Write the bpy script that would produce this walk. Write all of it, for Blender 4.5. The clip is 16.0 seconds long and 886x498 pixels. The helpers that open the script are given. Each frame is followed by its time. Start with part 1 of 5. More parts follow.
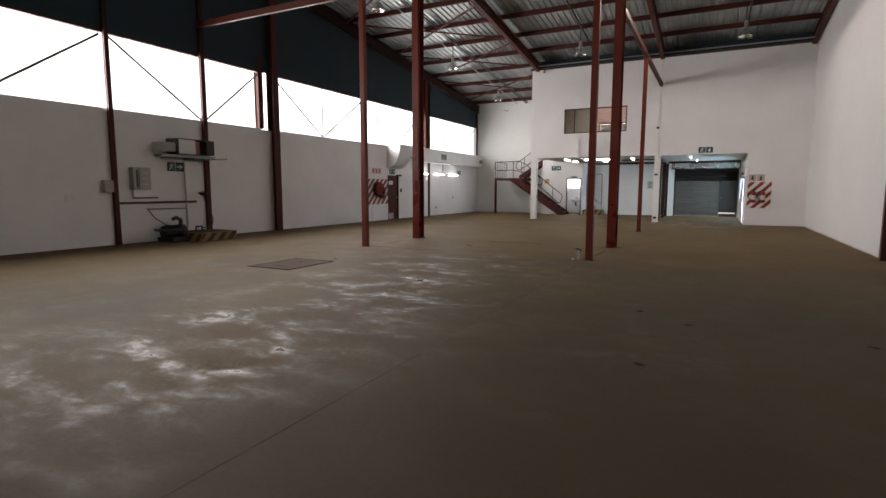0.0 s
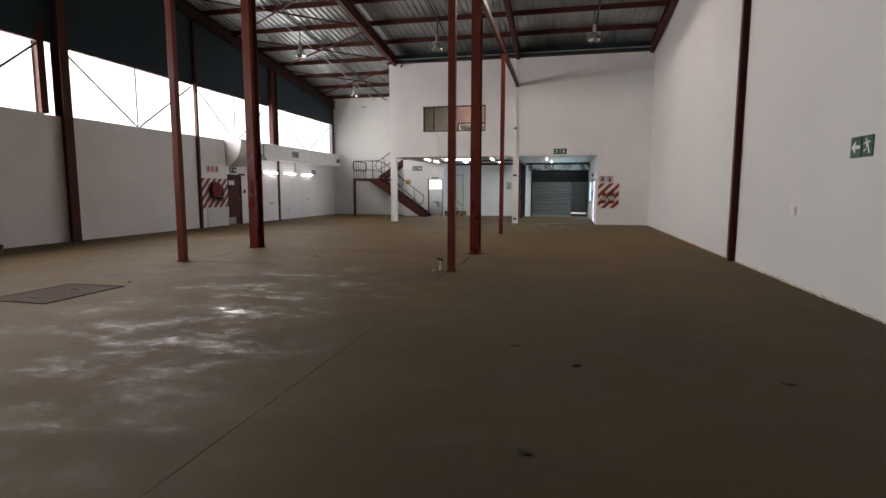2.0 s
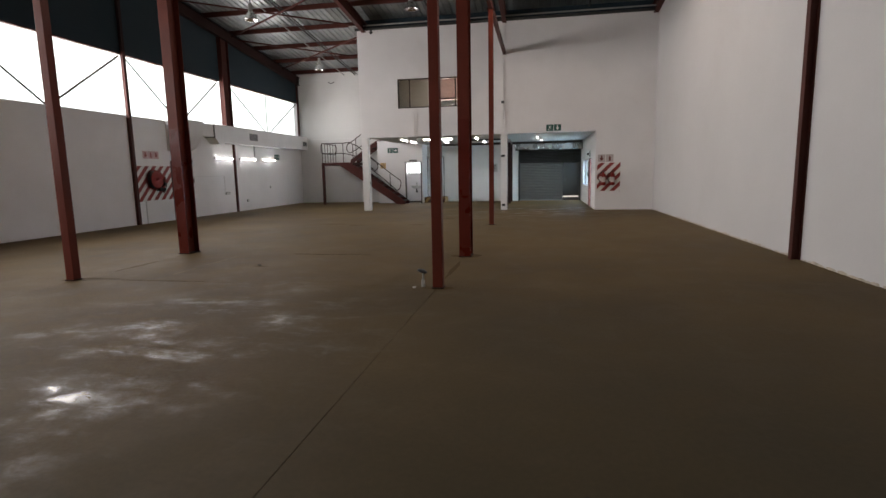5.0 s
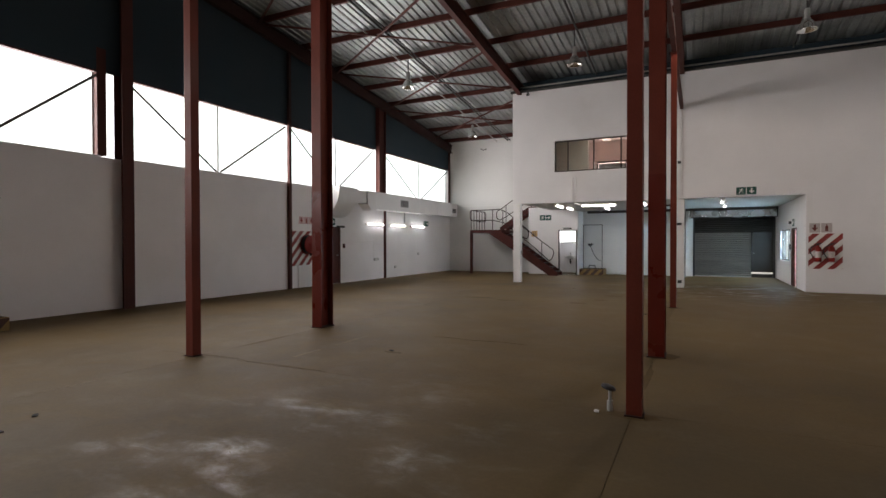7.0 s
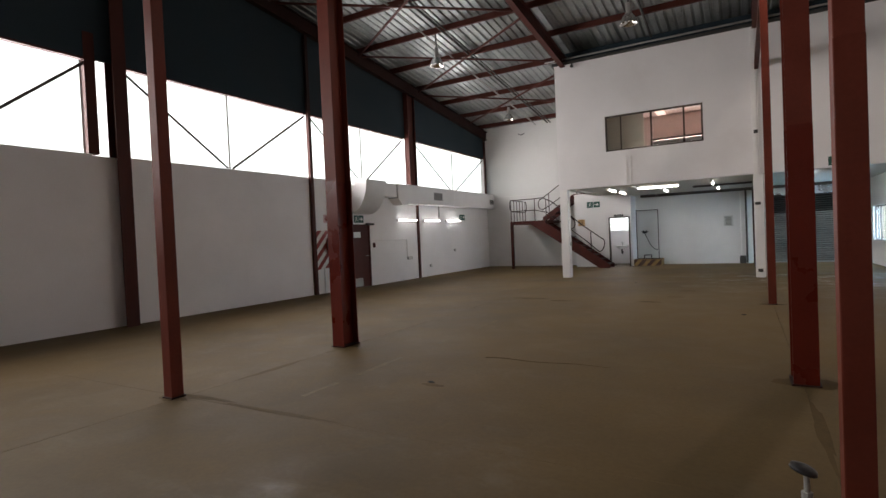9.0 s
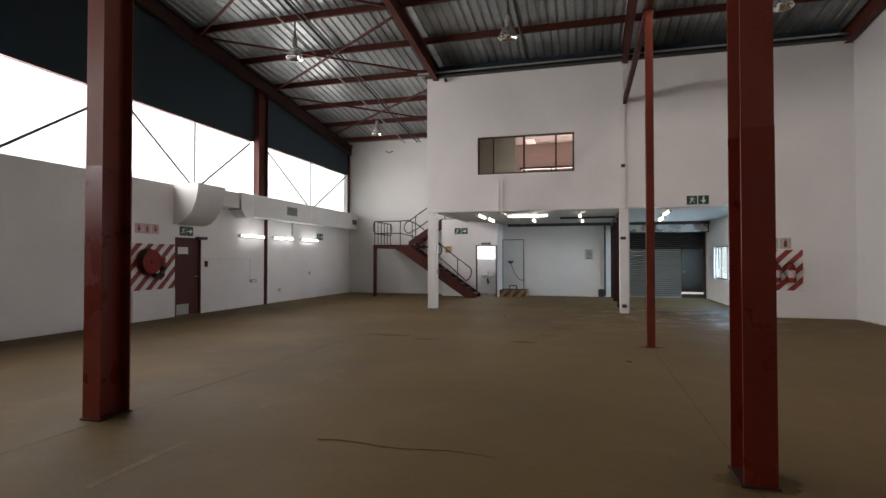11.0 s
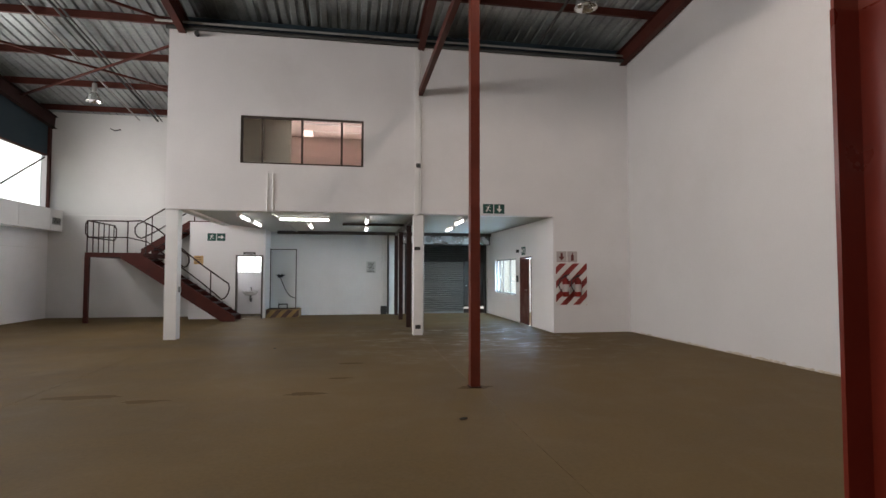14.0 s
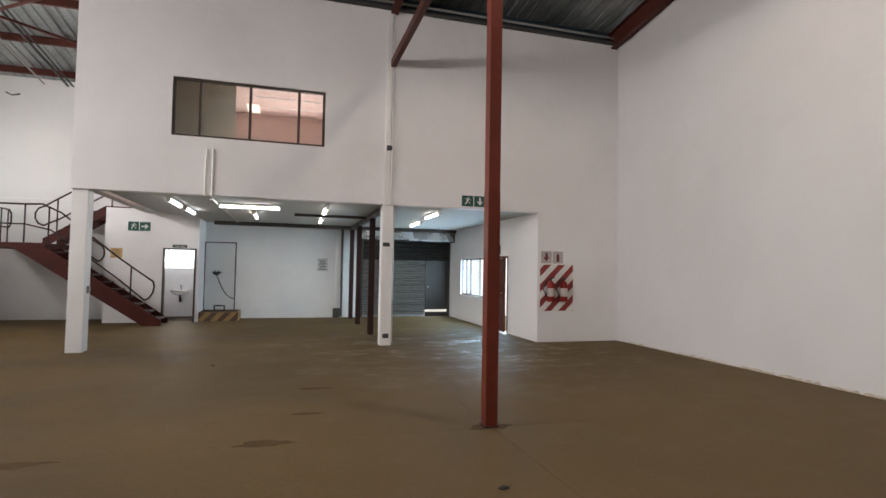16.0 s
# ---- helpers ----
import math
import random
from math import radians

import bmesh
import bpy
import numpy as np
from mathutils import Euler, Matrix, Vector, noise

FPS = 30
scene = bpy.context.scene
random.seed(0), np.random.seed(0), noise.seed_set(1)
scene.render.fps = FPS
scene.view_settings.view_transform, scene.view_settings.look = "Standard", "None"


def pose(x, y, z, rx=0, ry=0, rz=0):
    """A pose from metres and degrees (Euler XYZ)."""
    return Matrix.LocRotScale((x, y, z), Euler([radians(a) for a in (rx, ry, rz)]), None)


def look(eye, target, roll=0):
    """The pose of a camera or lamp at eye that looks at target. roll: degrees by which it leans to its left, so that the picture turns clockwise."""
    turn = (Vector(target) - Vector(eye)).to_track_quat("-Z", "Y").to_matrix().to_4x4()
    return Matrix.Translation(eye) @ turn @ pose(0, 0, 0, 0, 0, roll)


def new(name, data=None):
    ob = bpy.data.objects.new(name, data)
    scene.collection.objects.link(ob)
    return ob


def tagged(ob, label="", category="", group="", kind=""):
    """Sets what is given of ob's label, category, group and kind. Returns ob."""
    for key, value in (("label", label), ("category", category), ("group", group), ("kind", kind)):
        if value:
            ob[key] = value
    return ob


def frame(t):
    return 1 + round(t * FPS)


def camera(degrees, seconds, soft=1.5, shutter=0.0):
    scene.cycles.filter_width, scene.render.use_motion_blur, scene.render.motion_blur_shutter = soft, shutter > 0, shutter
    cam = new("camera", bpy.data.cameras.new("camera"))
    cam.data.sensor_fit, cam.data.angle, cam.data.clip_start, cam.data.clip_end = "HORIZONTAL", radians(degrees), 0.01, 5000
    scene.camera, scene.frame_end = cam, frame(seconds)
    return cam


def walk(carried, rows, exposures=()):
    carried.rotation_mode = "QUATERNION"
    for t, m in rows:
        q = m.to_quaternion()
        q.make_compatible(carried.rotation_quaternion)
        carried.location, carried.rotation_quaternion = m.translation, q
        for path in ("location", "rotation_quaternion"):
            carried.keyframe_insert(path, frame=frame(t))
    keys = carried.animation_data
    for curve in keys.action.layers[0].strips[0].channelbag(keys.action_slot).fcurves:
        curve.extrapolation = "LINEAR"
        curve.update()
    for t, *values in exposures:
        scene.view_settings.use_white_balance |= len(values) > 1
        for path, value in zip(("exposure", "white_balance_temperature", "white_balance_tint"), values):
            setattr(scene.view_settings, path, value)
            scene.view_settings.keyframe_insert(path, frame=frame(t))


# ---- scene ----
cam = camera(80.3, 16.0)
PATH = [
    (0, (0.382, 1.146, 1.432), (-0.526, 2.914, 1.204), 0.1),
    (0.5, (0.284, 1.547, 1.438), (-0.469, 3.39, 1.244), 0.8),
    (1, (0.175, 2.009, 1.435), (-0.367, 3.924, 1.237), 1.0),
    (1.5, (0.143, 2.412, 1.412), (-0.285, 4.355, 1.211), -0.3),
    (2, (0.06, 2.827, 1.436), (-0.374, 4.767, 1.212), 0.1),
    (2.5, (-0.048, 3.241, 1.466), (-0.377, 5.201, 1.24), -0.7),
    (3, (-0.146, 3.668, 1.449), (-0.509, 5.624, 1.249), -0.7),
    (3.5, (-0.215, 4.062, 1.42), (-0.613, 6.009, 1.192), 0.8),
    (4, (-0.287, 4.478, 1.439), (-0.615, 6.429, 1.145), -0.7),
    (6.5, (-1.094, 6.687, 1.489), (-1.738, 8.568, 1.279), -1.8),
    (7, (-1.315, 7.12, 1.495), (-2.192, 8.917, 1.468), -0.1),
    (7.5, (-1.615, 7.551, 1.47), (-2.742, 9.202, 1.385), -0.5),
    (8, (-1.858, 7.934, 1.473), (-3.01, 9.566, 1.386), -1.3),
    (10.5, (-2.761, 10.022, 1.497), (-3.349, 11.934, 1.534), -2.4),
    (11, (-2.904, 10.525, 1.494), (-3.427, 12.455, 1.531), -0.0),
    (11.5, (-3.059, 10.941, 1.455), (-3.377, 12.915, 1.488), 0.1),
    (12, (-3.123, 11.422, 1.474), (-3.267, 13.417, 1.506), -0.4),
    (12.5, (-3.237, 11.889, 1.494), (-3.254, 13.888, 1.553), 0.3),
    (13, (-3.304, 12.334, 1.509), (-3.103, 14.323, 1.572), -0.1),
    (13.5, (-3.344, 12.791, 1.523), (-3.101, 14.774, 1.600), 0.9),
    (14, (-3.440, 13.266, 1.504), (-3.098, 15.234, 1.591), 0.1),
    (14.5, (-3.561, 13.715, 1.519), (-3.168, 15.674, 1.594), -0.6),
    (15, (-3.671, 14.158, 1.533), (-3.241, 16.109, 1.640), 1.3),
    (15.5, (-3.772, 14.655, 1.525), (-3.222, 16.577, 1.589), 0.4),
    (16, (-3.829, 15.063, 1.553), (-3.263, 16.979, 1.634), 1.0),
]
walk(cam, [(t, look(eye, target, roll)) for t, eye, target, roll in PATH],
     [(0, 0.2), (0.8, 0.12), (1.5, 0.06), (2.2, 0.05), (4, -0.02), (6.5, -0.1), (8, -0.1), (11, -0.12), (12, -0.06), (13, -0.2), (13.5, -0.26), (14, 0.0), (14.5, 0.12), (15, -0.08), (15.5, 0.04), (16, 0.28)])

# ---------------------------------------------------------------- light
world = bpy.data.worlds.new("world")
scene.world = world
world.use_nodes = True
wn = world.node_tree.nodes
sky = wn.new("ShaderNodeTexSky")
sky.sky_type, sky.sun_disc = "NISHITA", False
sky.sun_elevation, sky.sun_rotation = radians(44), radians(50)
sky.air_density, sky.dust_density = 1.0, 4.0
world.node_tree.links.new(sky.outputs[0], wn["Background"].inputs[0])
wn["Background"].inputs[1].default_value = 0.12

sun = new("sun", bpy.data.lights.new("sun", "SUN"))
sun.data.energy, sun.data.angle, sun.data.color = 1.0, radians(20), (1.0, 0.95, 0.88)
sun.matrix_world = look((34, 44, 44), (0, 16, 0))


def window_light(name, centre, target, w, h, watts, colour=(1, 1, 1), spread=180):
    lamp = new(name, bpy.data.lights.new(name, "AREA"))
    lamp.data.shape, lamp.data.size, lamp.data.size_y = "RECTANGLE", w, h
    lamp.data.energy, lamp.data.color, lamp.data.spread = watts, colour, radians(spread)
    lamp.matrix_world = look(centre, target)
    return lamp


LAMP = (-0.58, 18.85, 7.27)   # the one lit high-bay pendant
lamp_bulb = new("high_bay_bulb", bpy.data.lights.new("high_bay_bulb", "SPOT"))
lamp_bulb.data.energy, lamp_bulb.data.color = 310, (1.0, 0.82, 0.71)
lamp_bulb.data.spot_size, lamp_bulb.data.spot_blend, lamp_bulb.data.shadow_soft_size = radians(160), 0.22, 0.1
lamp_bulb.matrix_world = look((LAMP[0], LAMP[1], LAMP[2] + 0.03), (LAMP[0], LAMP[1] + 0.001, 0))
DAY = 55.0  # watts for each metre of the window strip
# ---------------------------------------------------------------- materials


def material(name, base, rough=0.6, metal=0.0, vary=0.15, scale=3.0, fine=40.0, bump=0.05, dirt=None, dirt_amount=0.0,
             rough_vary=0.1, per_object=0.0, spec=0.5, stretch=None):
    """Procedural paint, metal or stone: broad stains and fine grain in colour, gloss and relief."""
    m = bpy.data.materials.new(name)
    m.use_nodes = True
    nt = m.node_tree
    n, l = nt.nodes, nt.links
    b = n["Principled BSDF"]
    geo = n.new("ShaderNodeNewGeometry")
    big, small = n.new("ShaderNodeTexNoise"), n.new("ShaderNodeTexNoise")
    big.inputs["Scale"].default_value, big.inputs["Detail"].default_value = scale, 6
    small.inputs["Scale"].default_value, small.inputs["Detail"].default_value = fine, 3
    for t in (big, small):
        l.new(geo.outputs["Position"], t.inputs["Vector"])
    add = n.new("ShaderNodeMath")
    add.operation = "MULTIPLY_ADD"
    add.inputs[1].default_value = 0.35
    l.new(small.outputs[0], add.inputs[0])
    l.new(big.outputs[0], add.inputs[2])
    mr = n.new("ShaderNodeMapRange")
    mr.inputs[1].default_value, mr.inputs[2].default_value = 0.42, 0.92
    mr.inputs[3].default_value, mr.inputs[4].default_value = 1 - vary, 1 + vary
    l.new(add.outputs[0], mr.inputs[0])
    col = n.new("ShaderNodeMix")
    col.data_type, col.blend_type = "RGBA", "MULTIPLY"
    col.inputs[0].default_value = 1.0
    col.inputs[6].default_value = (*base, 1)
    l.new(mr.outputs[0], col.inputs[7])
    out = col.outputs[2]
    if per_object:
        info = n.new("ShaderNodeObjectInfo")
        r = n.new("ShaderNodeMapRange")
        r.inputs[3].default_value, r.inputs[4].default_value = 1 - per_object, 1 + per_object
        l.new(info.outputs["Random"], r.inputs[0])
        c2 = n.new("ShaderNodeMix")
        c2.data_type, c2.blend_type = "RGBA", "MULTIPLY"
        c2.inputs[0].default_value = 1.0
        l.new(out, c2.inputs[6])
        l.new(r.outputs[0], c2.inputs[7])
        out = c2.outputs[2]
    if dirt:
        st = n.new("ShaderNodeTexNoise")
        st.inputs["Scale"].default_value, st.inputs["Detail"].default_value = scale * 0.6, 8
        st.inputs["Roughness"].default_value = 0.7
        if stretch:
            mp = n.new("ShaderNodeMapping")
            mp.inputs["Scale"].default_value = stretch
            l.new(geo.outputs["Position"], mp.inputs[0])
            l.new(mp.outputs[0], st.inputs["Vector"])
        else:
            l.new(geo.outputs["Position"], st.inputs["Vector"])
        ramp = n.new("ShaderNodeMapRange")
        ramp.inputs[1].default_value, ramp.inputs[2].default_value = 0.52, 0.78
        ramp.inputs[4].default_value = dirt_amount
        l.new(st.outputs[0], ramp.inputs[0])
        c3 = n.new("ShaderNodeMix")
        c3.data_type = "RGBA"
        l.new(ramp.outputs[0], c3.inputs[0])
        l.new(out, c3.inputs[6])
        c3.inputs[7].default_value = (*dirt, 1)
        out = c3.outputs[2]
    l.new(out, b.inputs["Base Color"])
    rr = n.new("ShaderNodeMapRange")
    rr.inputs[1].default_value, rr.inputs[2].default_value = 0.35, 0.7
    rr.inputs[3].default_value, rr.inputs[4].default_value = max(0.03, rough - rough_vary), min(1, rough + rough_vary)
    l.new(big.outputs[0], rr.inputs[0])
    l.new(rr.outputs[0], b.inputs["Roughness"])
    b.inputs["Metallic"].default_value = metal
    b.inputs["Specular IOR Level"].default_value = spec
    if bump:
        bp = n.new("ShaderNodeBump")
        bp.inputs["Strength"].default_value, bp.inputs["Distance"].default_value = bump, 0.02
        l.new(add.outputs[0], bp.inputs["Height"])
        l.new(bp.outputs[0], b.inputs["Normal"])
    return m


def glow(name, colour, strength):
    m = bpy.data.materials.new(name)
    m.use_nodes = True
    b = m.node_tree.nodes["Principled BSDF"]
    b.inputs["Base Color"].default_value = (*colour, 1)
    b.inputs["Emission Color"].default_value = (*colour, 1)
    b.inputs["Emission Strength"].default_value = strength
    return m


def glass(name, tint=(0.95, 0.98, 0.97), rough=0.0, sheen=0.05):
    m = bpy.data.materials.new(name)
    m.use_nodes = True
    n, l = m.node_tree.nodes, m.node_tree.links
    n.remove(n["Principled BSDF"])
    tr, gl, mx = (n.new(k) for k in ("ShaderNodeBsdfTransparent", "ShaderNodeBsdfGlossy", "ShaderNodeMixShader"))
    tr.inputs[0].default_value = (*tint, 1)
    gl.inputs["Roughness"].default_value = rough
    mx.inputs[0].default_value = sheen
    l.new(tr.outputs[0], mx.inputs[1])
    l.new(gl.outputs[0], mx.inputs[2])
    l.new(mx.outputs[0], n["Material Output"].inputs[0])
    return m


def floor_material():
    """Dusty, worn power-floated concrete: brown dust over grey, polished traffic patches."""
    m = bpy.data.materials.new("worn_concrete")
    m.use_nodes = True
    n, l = m.node_tree.nodes, m.node_tree.links
    b = n["Principled BSDF"]
    geo = n.new("ShaderNodeNewGeometry")

    def noise_tex(s, d=6, r=0.55, dist=0.0, stretch=None):
        t = n.new("ShaderNodeTexNoise")
        t.inputs["Scale"].default_value, t.inputs["Detail"].default_value = s, d
        t.inputs["Roughness"].default_value, t.inputs["Distortion"].default_value = r, dist
        if stretch:
            mp = n.new("ShaderNodeMapping")
            mp.inputs["Scale"].default_value = stretch
            l.new(geo.outputs["Position"], mp.inputs[0])
            l.new(mp.outputs[0], t.inputs["Vector"])
        else:
            l.new(geo.outputs["Position"], t.inputs["Vector"])
        return t.outputs[0]

    def rng(src, a, c, lo, hi):
        r = n.new("ShaderNodeMapRange")
        r.inputs[1].default_value, r.inputs[2].default_value = a, c
        r.inputs[3].default_value, r.inputs[4].default_value = lo, hi
        l.new(src, r.inputs[0])
        return r.outputs[0]

    def mix(f, a, c, mode="MIX"):
        x = n.new("ShaderNodeMix")
        x.data_type, x.blend_type = "RGBA", mode
        for sock, v in ((x.inputs[0], f), (x.inputs[6], a), (x.inputs[7], c)):
            if isinstance(v, (tuple, float, int)):
                sock.default_value = v if not isinstance(v, tuple) else (*v, 1)
            else:
                l.new(v, sock)
        return x.outputs[2]

    broad, mid, fine = noise_tex(0.35, 5), noise_tex(1.6, 8, 0.65, 0.6), noise_tex(26, 4)
    streak = noise_tex(1.3, 10, 0.66, 0.25, (0.75, 1.25, 1.0))
    c = mix(rng(broad, 0.38, 0.62, 0, 1), FLOOR_A, FLOOR_B)
    c = mix(rng(mid, 0.5, 0.72, 0, 0.55), c, FLOOR_C)
    c = mix(rng(streak, 0.56, 0.74, 0, 0.35), c, FLOOR_D)
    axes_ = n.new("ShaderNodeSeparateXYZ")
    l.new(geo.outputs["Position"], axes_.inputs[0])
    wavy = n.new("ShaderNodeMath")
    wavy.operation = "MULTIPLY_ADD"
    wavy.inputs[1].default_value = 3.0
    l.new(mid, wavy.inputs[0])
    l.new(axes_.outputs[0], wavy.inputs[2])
    # blend to the darker tone with growing x, fading out to the north
    near_right = n.new("ShaderNodeMath")
    near_right.operation = "MULTIPLY"
    l.new(rng(wavy.outputs[0], -1.9, 0.9, 0.0, 0.66), near_right.inputs[0])
    l.new(rng(axes_.outputs[1], 7.5, 13.0, 1.0, 0.0), near_right.inputs[1])
    c = mix(near_right.outputs[0], c, FLOOR_E)
    # round pool of lamplight painted into the floor colour, fading outwards
    lamp_pool = n.new("ShaderNodeVectorMath")
    lamp_pool.operation = "DISTANCE"
    lamp_pool.inputs[1].default_value = (0.0, 19.5, 0.0)
    l.new(geo.outputs["Position"], lamp_pool.inputs[0])
    c = mix(rng(lamp_pool.outputs["Value"], 2.5, 8.0, 0.55, 0.0), c, FLOOR_LIT)
    c = mix(1.0, c, mix(1.0, (1, 1, 1), rng(fine, 0.3, 0.7, 0.93, 1.06), "MULTIPLY"), "MULTIPLY")
    l.new(c, b.inputs["Base Color"])
    worn = n.new("ShaderNodeMath")
    worn.operation = "MULTIPLY"
    l.new(rng(streak, 0.46, 0.62, 0, 1), worn.inputs[0])
    l.new(rng(noise_tex(3.6, 7, 0.62, 0.7, (0.8, 1.3, 1.0)), 0.42, 0.62, 0.15, 1), worn.inputs[1])
    lane = n.new("ShaderNodeMath")
    lane.operation = "MULTIPLY"
    off_lane = n.new("ShaderNodeMath")
    off_lane.operation = "SUBTRACT"
    off_lane.inputs[1].default_value = LANE_X
    l.new(axes_.outputs[0], off_lane.inputs[0])
    beside = n.new("ShaderNodeMath")
    beside.operation = "ABSOLUTE"
    l.new(off_lane.outputs[0], beside.inputs[0])
    l.new(rng(beside.outputs[0], 0.5, 2.2, 1.0, 0.04), lane.inputs[0])
    l.new(rng(axes_.outputs[1], 9.5, 12.5, 1.0, 0.06), lane.inputs[1])
    zone = n.new("ShaderNodeMath")
    zone.operation = "MULTIPLY"
    l.new(worn.outputs[0], zone.inputs[0])
    bay = n.new("ShaderNodeVectorMath")
    bay.operation = "DISTANCE"
    bay.inputs[1].default_value = (-0.4, 25.0, 0.0)
    l.new(geo.outputs["Position"], bay.inputs[0])
    both = n.new("ShaderNodeMath")
    both.operation = "MAXIMUM"
    trodden = n.new("ShaderNodeVectorMath")
    trodden.operation = "DISTANCE"
    trodden.inputs[1].default_value = (0.05, 5.9, 0.0)
    l.new(geo.outputs["Position"], trodden.inputs[0])
    patch_ = n.new("ShaderNodeMath")
    patch_.operation = "MAXIMUM"
    l.new(lane.outputs[0], patch_.inputs[0])
    l.new(rng(trodden.outputs["Value"], 0.5, 1.3, 0.3, 0.0), patch_.inputs[1])
    l.new(patch_.outputs[0], both.inputs[0])
    l.new(rng(bay.outputs["Value"], 1.2, 4.5, 1.0, 0.0), both.inputs[1])
    l.new(both.outputs[0], zone.inputs[1])
    worn = zone
    rough = n.new("ShaderNodeMath")
    rough.operation = "MULTIPLY_ADD"
    rough.inputs[1].default_value = -0.52
    l.new(worn.outputs[0], rough.inputs[0])
    l.new(rng(mid, 0.35, 0.7, 0.64, 0.76), rough.inputs[2])
    l.new(rough.outputs[0], b.inputs["Roughness"])
    l.new(rng(worn.outputs[0], 0.0, 1.0, 0.15, 0.25), b.inputs["Specular IOR Level"])
    bp = n.new("ShaderNodeBump")
    bp.inputs["Strength"].default_value, bp.inputs["Distance"].default_value = 0.10, 0.02
    l.new(mix(0.12, mid, fine), bp.inputs["Height"])
    l.new(bp.outputs[0], b.inputs["Normal"])
    return m


LANE_X = -3.7                     # worn strip along the joint
FLOOR_LIT = (0.178, 0.126, 0.060)   # paler floor tone: the lit lamp's pool of light painted in
FLOOR_E = (0.050, 0.046, 0.030)   # darker, greener concrete tone towards the near right
FLOOR_A, FLOOR_B, FLOOR_C, FLOOR_D = (0.128, 0.084, 0.033), (0.086, 0.059, 0.026), (0.148, 0.098, 0.041), (0.148, 0.112, 0.060)
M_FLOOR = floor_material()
M_WHITE = material("white_wall_paint", (0.785, 0.77, 0.765), 0.6, vary=0.05, scale=0.7, fine=45, bump=0.12, dirt=(0.5, 0.46, 0.41), dirt_amount=0.2)
# white raised for the west wall: light it lacks is put into the colour
M_WEST = material("lifted_white_wall_paint", (0.86, 0.845, 0.84), 0.6, vary=0.05, scale=0.7, fine=45, bump=0.12, dirt=(0.55, 0.51, 0.46), dirt_amount=0.15)
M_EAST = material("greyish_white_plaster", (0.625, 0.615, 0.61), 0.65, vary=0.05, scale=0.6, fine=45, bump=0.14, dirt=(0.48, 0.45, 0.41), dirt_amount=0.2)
M_WHITE2 = material("white_gloss_paint", (0.8, 0.79, 0.77), 0.42, vary=0.04, scale=2, bump=0.03)
M_ENDWALL = material("grey_end_wall", (0.55, 0.54, 0.52), 0.7, vary=0.08, scale=1.0)
M_SOFFIT = material("soffit_paint", (0.47, 0.47, 0.45), 0.7, vary=0.06, scale=1.2, bump=0.04)
M_RED = material("red_oxide_paint", (0.108, 0.0125, 0.006), 0.34, vary=0.16, scale=2.2, fine=50, bump=0.05, dirt=(0.065, 0.010, 0.006), dirt_amount=0.3, spec=0.3)
M_REDTHIN = material("red_oxide_thin_columns", (0.132, 0.027, 0.0155), 0.48, vary=0.2, scale=1.8, fine=40, bump=0.05, dirt=(0.085, 0.026, 0.017), dirt_amount=0.6, spec=0.2)
M_REDUP = material("red_oxide_old", (0.140, 0.030, 0.018), 0.5, vary=0.18, scale=1.8, fine=40, bump=0.05, dirt=(0.075, 0.022, 0.015), dirt_amount=0.6, spec=0.2)
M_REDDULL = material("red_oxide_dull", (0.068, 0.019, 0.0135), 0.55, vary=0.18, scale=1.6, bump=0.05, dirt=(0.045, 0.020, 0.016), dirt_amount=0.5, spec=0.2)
# dark red of plates and edges; on post tops and west rafter painted shade
M_REDDARK = material("red_oxide_dark_shade", (0.034, 0.016, 0.014), 0.65, vary=0.2, scale=1.6, bump=0.05, spec=0.15)
M_BROWN = material("brown_door_paint", (0.075, 0.018, 0.012), 0.5, vary=0.15, scale=3, bump=0.03, spec=0.25)
M_CLAD = material("dark_cladding", (0.022, 0.038, 0.049), 0.8, vary=0.15, scale=1.0, bump=0.03, spec=0.3)
M_ROOF = material("galvanised_sheet", (0.33, 0.355, 0.35), 0.46, metal=0.62, vary=0.44, scale=0.8, fine=14, bump=0.03, rough_vary=0.16, dirt=(0.075, 0.075, 0.07), dirt_amount=0.85, stretch=(3.2, 0.16, 0.16))
M_STAIR = material("stair_maroon_paint", (0.062, 0.013, 0.009), 0.5, vary=0.2, scale=3, bump=0.04, dirt=(0.03, 0.012, 0.01), dirt_amount=0.6, spec=0.2)
M_RAIL = material("rail_dark_maroon", (0.028, 0.011, 0.009), 0.5, vary=0.2, scale=4, spec=0.25)
M_STEEL = material("grey_steel", (0.32, 0.32, 0.31), 0.45, metal=0.6, vary=0.12)
M_GALV = material("galvanised_conduit", (0.42, 0.42, 0.40), 0.42, metal=0.7, vary=0.12)
M_BLACK = material("black_plastic", (0.022, 0.022, 0.024), 0.5, vary=0.2, scale=8)
M_DARK = material("dark_grey_metal", (0.045, 0.045, 0.043), 0.7, vary=0.2, scale=4)
M_FRAME = material("bronze_window_frame", (0.05, 0.038, 0.03), 0.45, vary=0.15)
M_SHUT = material("roller_shutter_slat", (0.205, 0.190, 0.170), 0.42, metal=0.4, vary=0.12, scale=2, per_object=0.06)
M_SHUTD = material("roller_shutter_dark", (0.034, 0.029, 0.024), 0.5, metal=0.3, vary=0.15, scale=2, per_object=0.08)
M_YEL = material("yellow_hazard_paint", (0.29, 0.18, 0.06), 0.6, vary=0.2, scale=6, dirt=(0.2, 0.14, 0.07), dirt_amount=0.6)
M_BLK = material("black_hazard_paint", (0.075, 0.035, 0.025), 0.6, vary=0.2, scale=6, dirt=(0.2, 0.14, 0.09), dirt_amount=0.4)
M_SRED = material("sign_red", (0.26, 0.030, 0.024), 0.5, vary=0.15, scale=5)
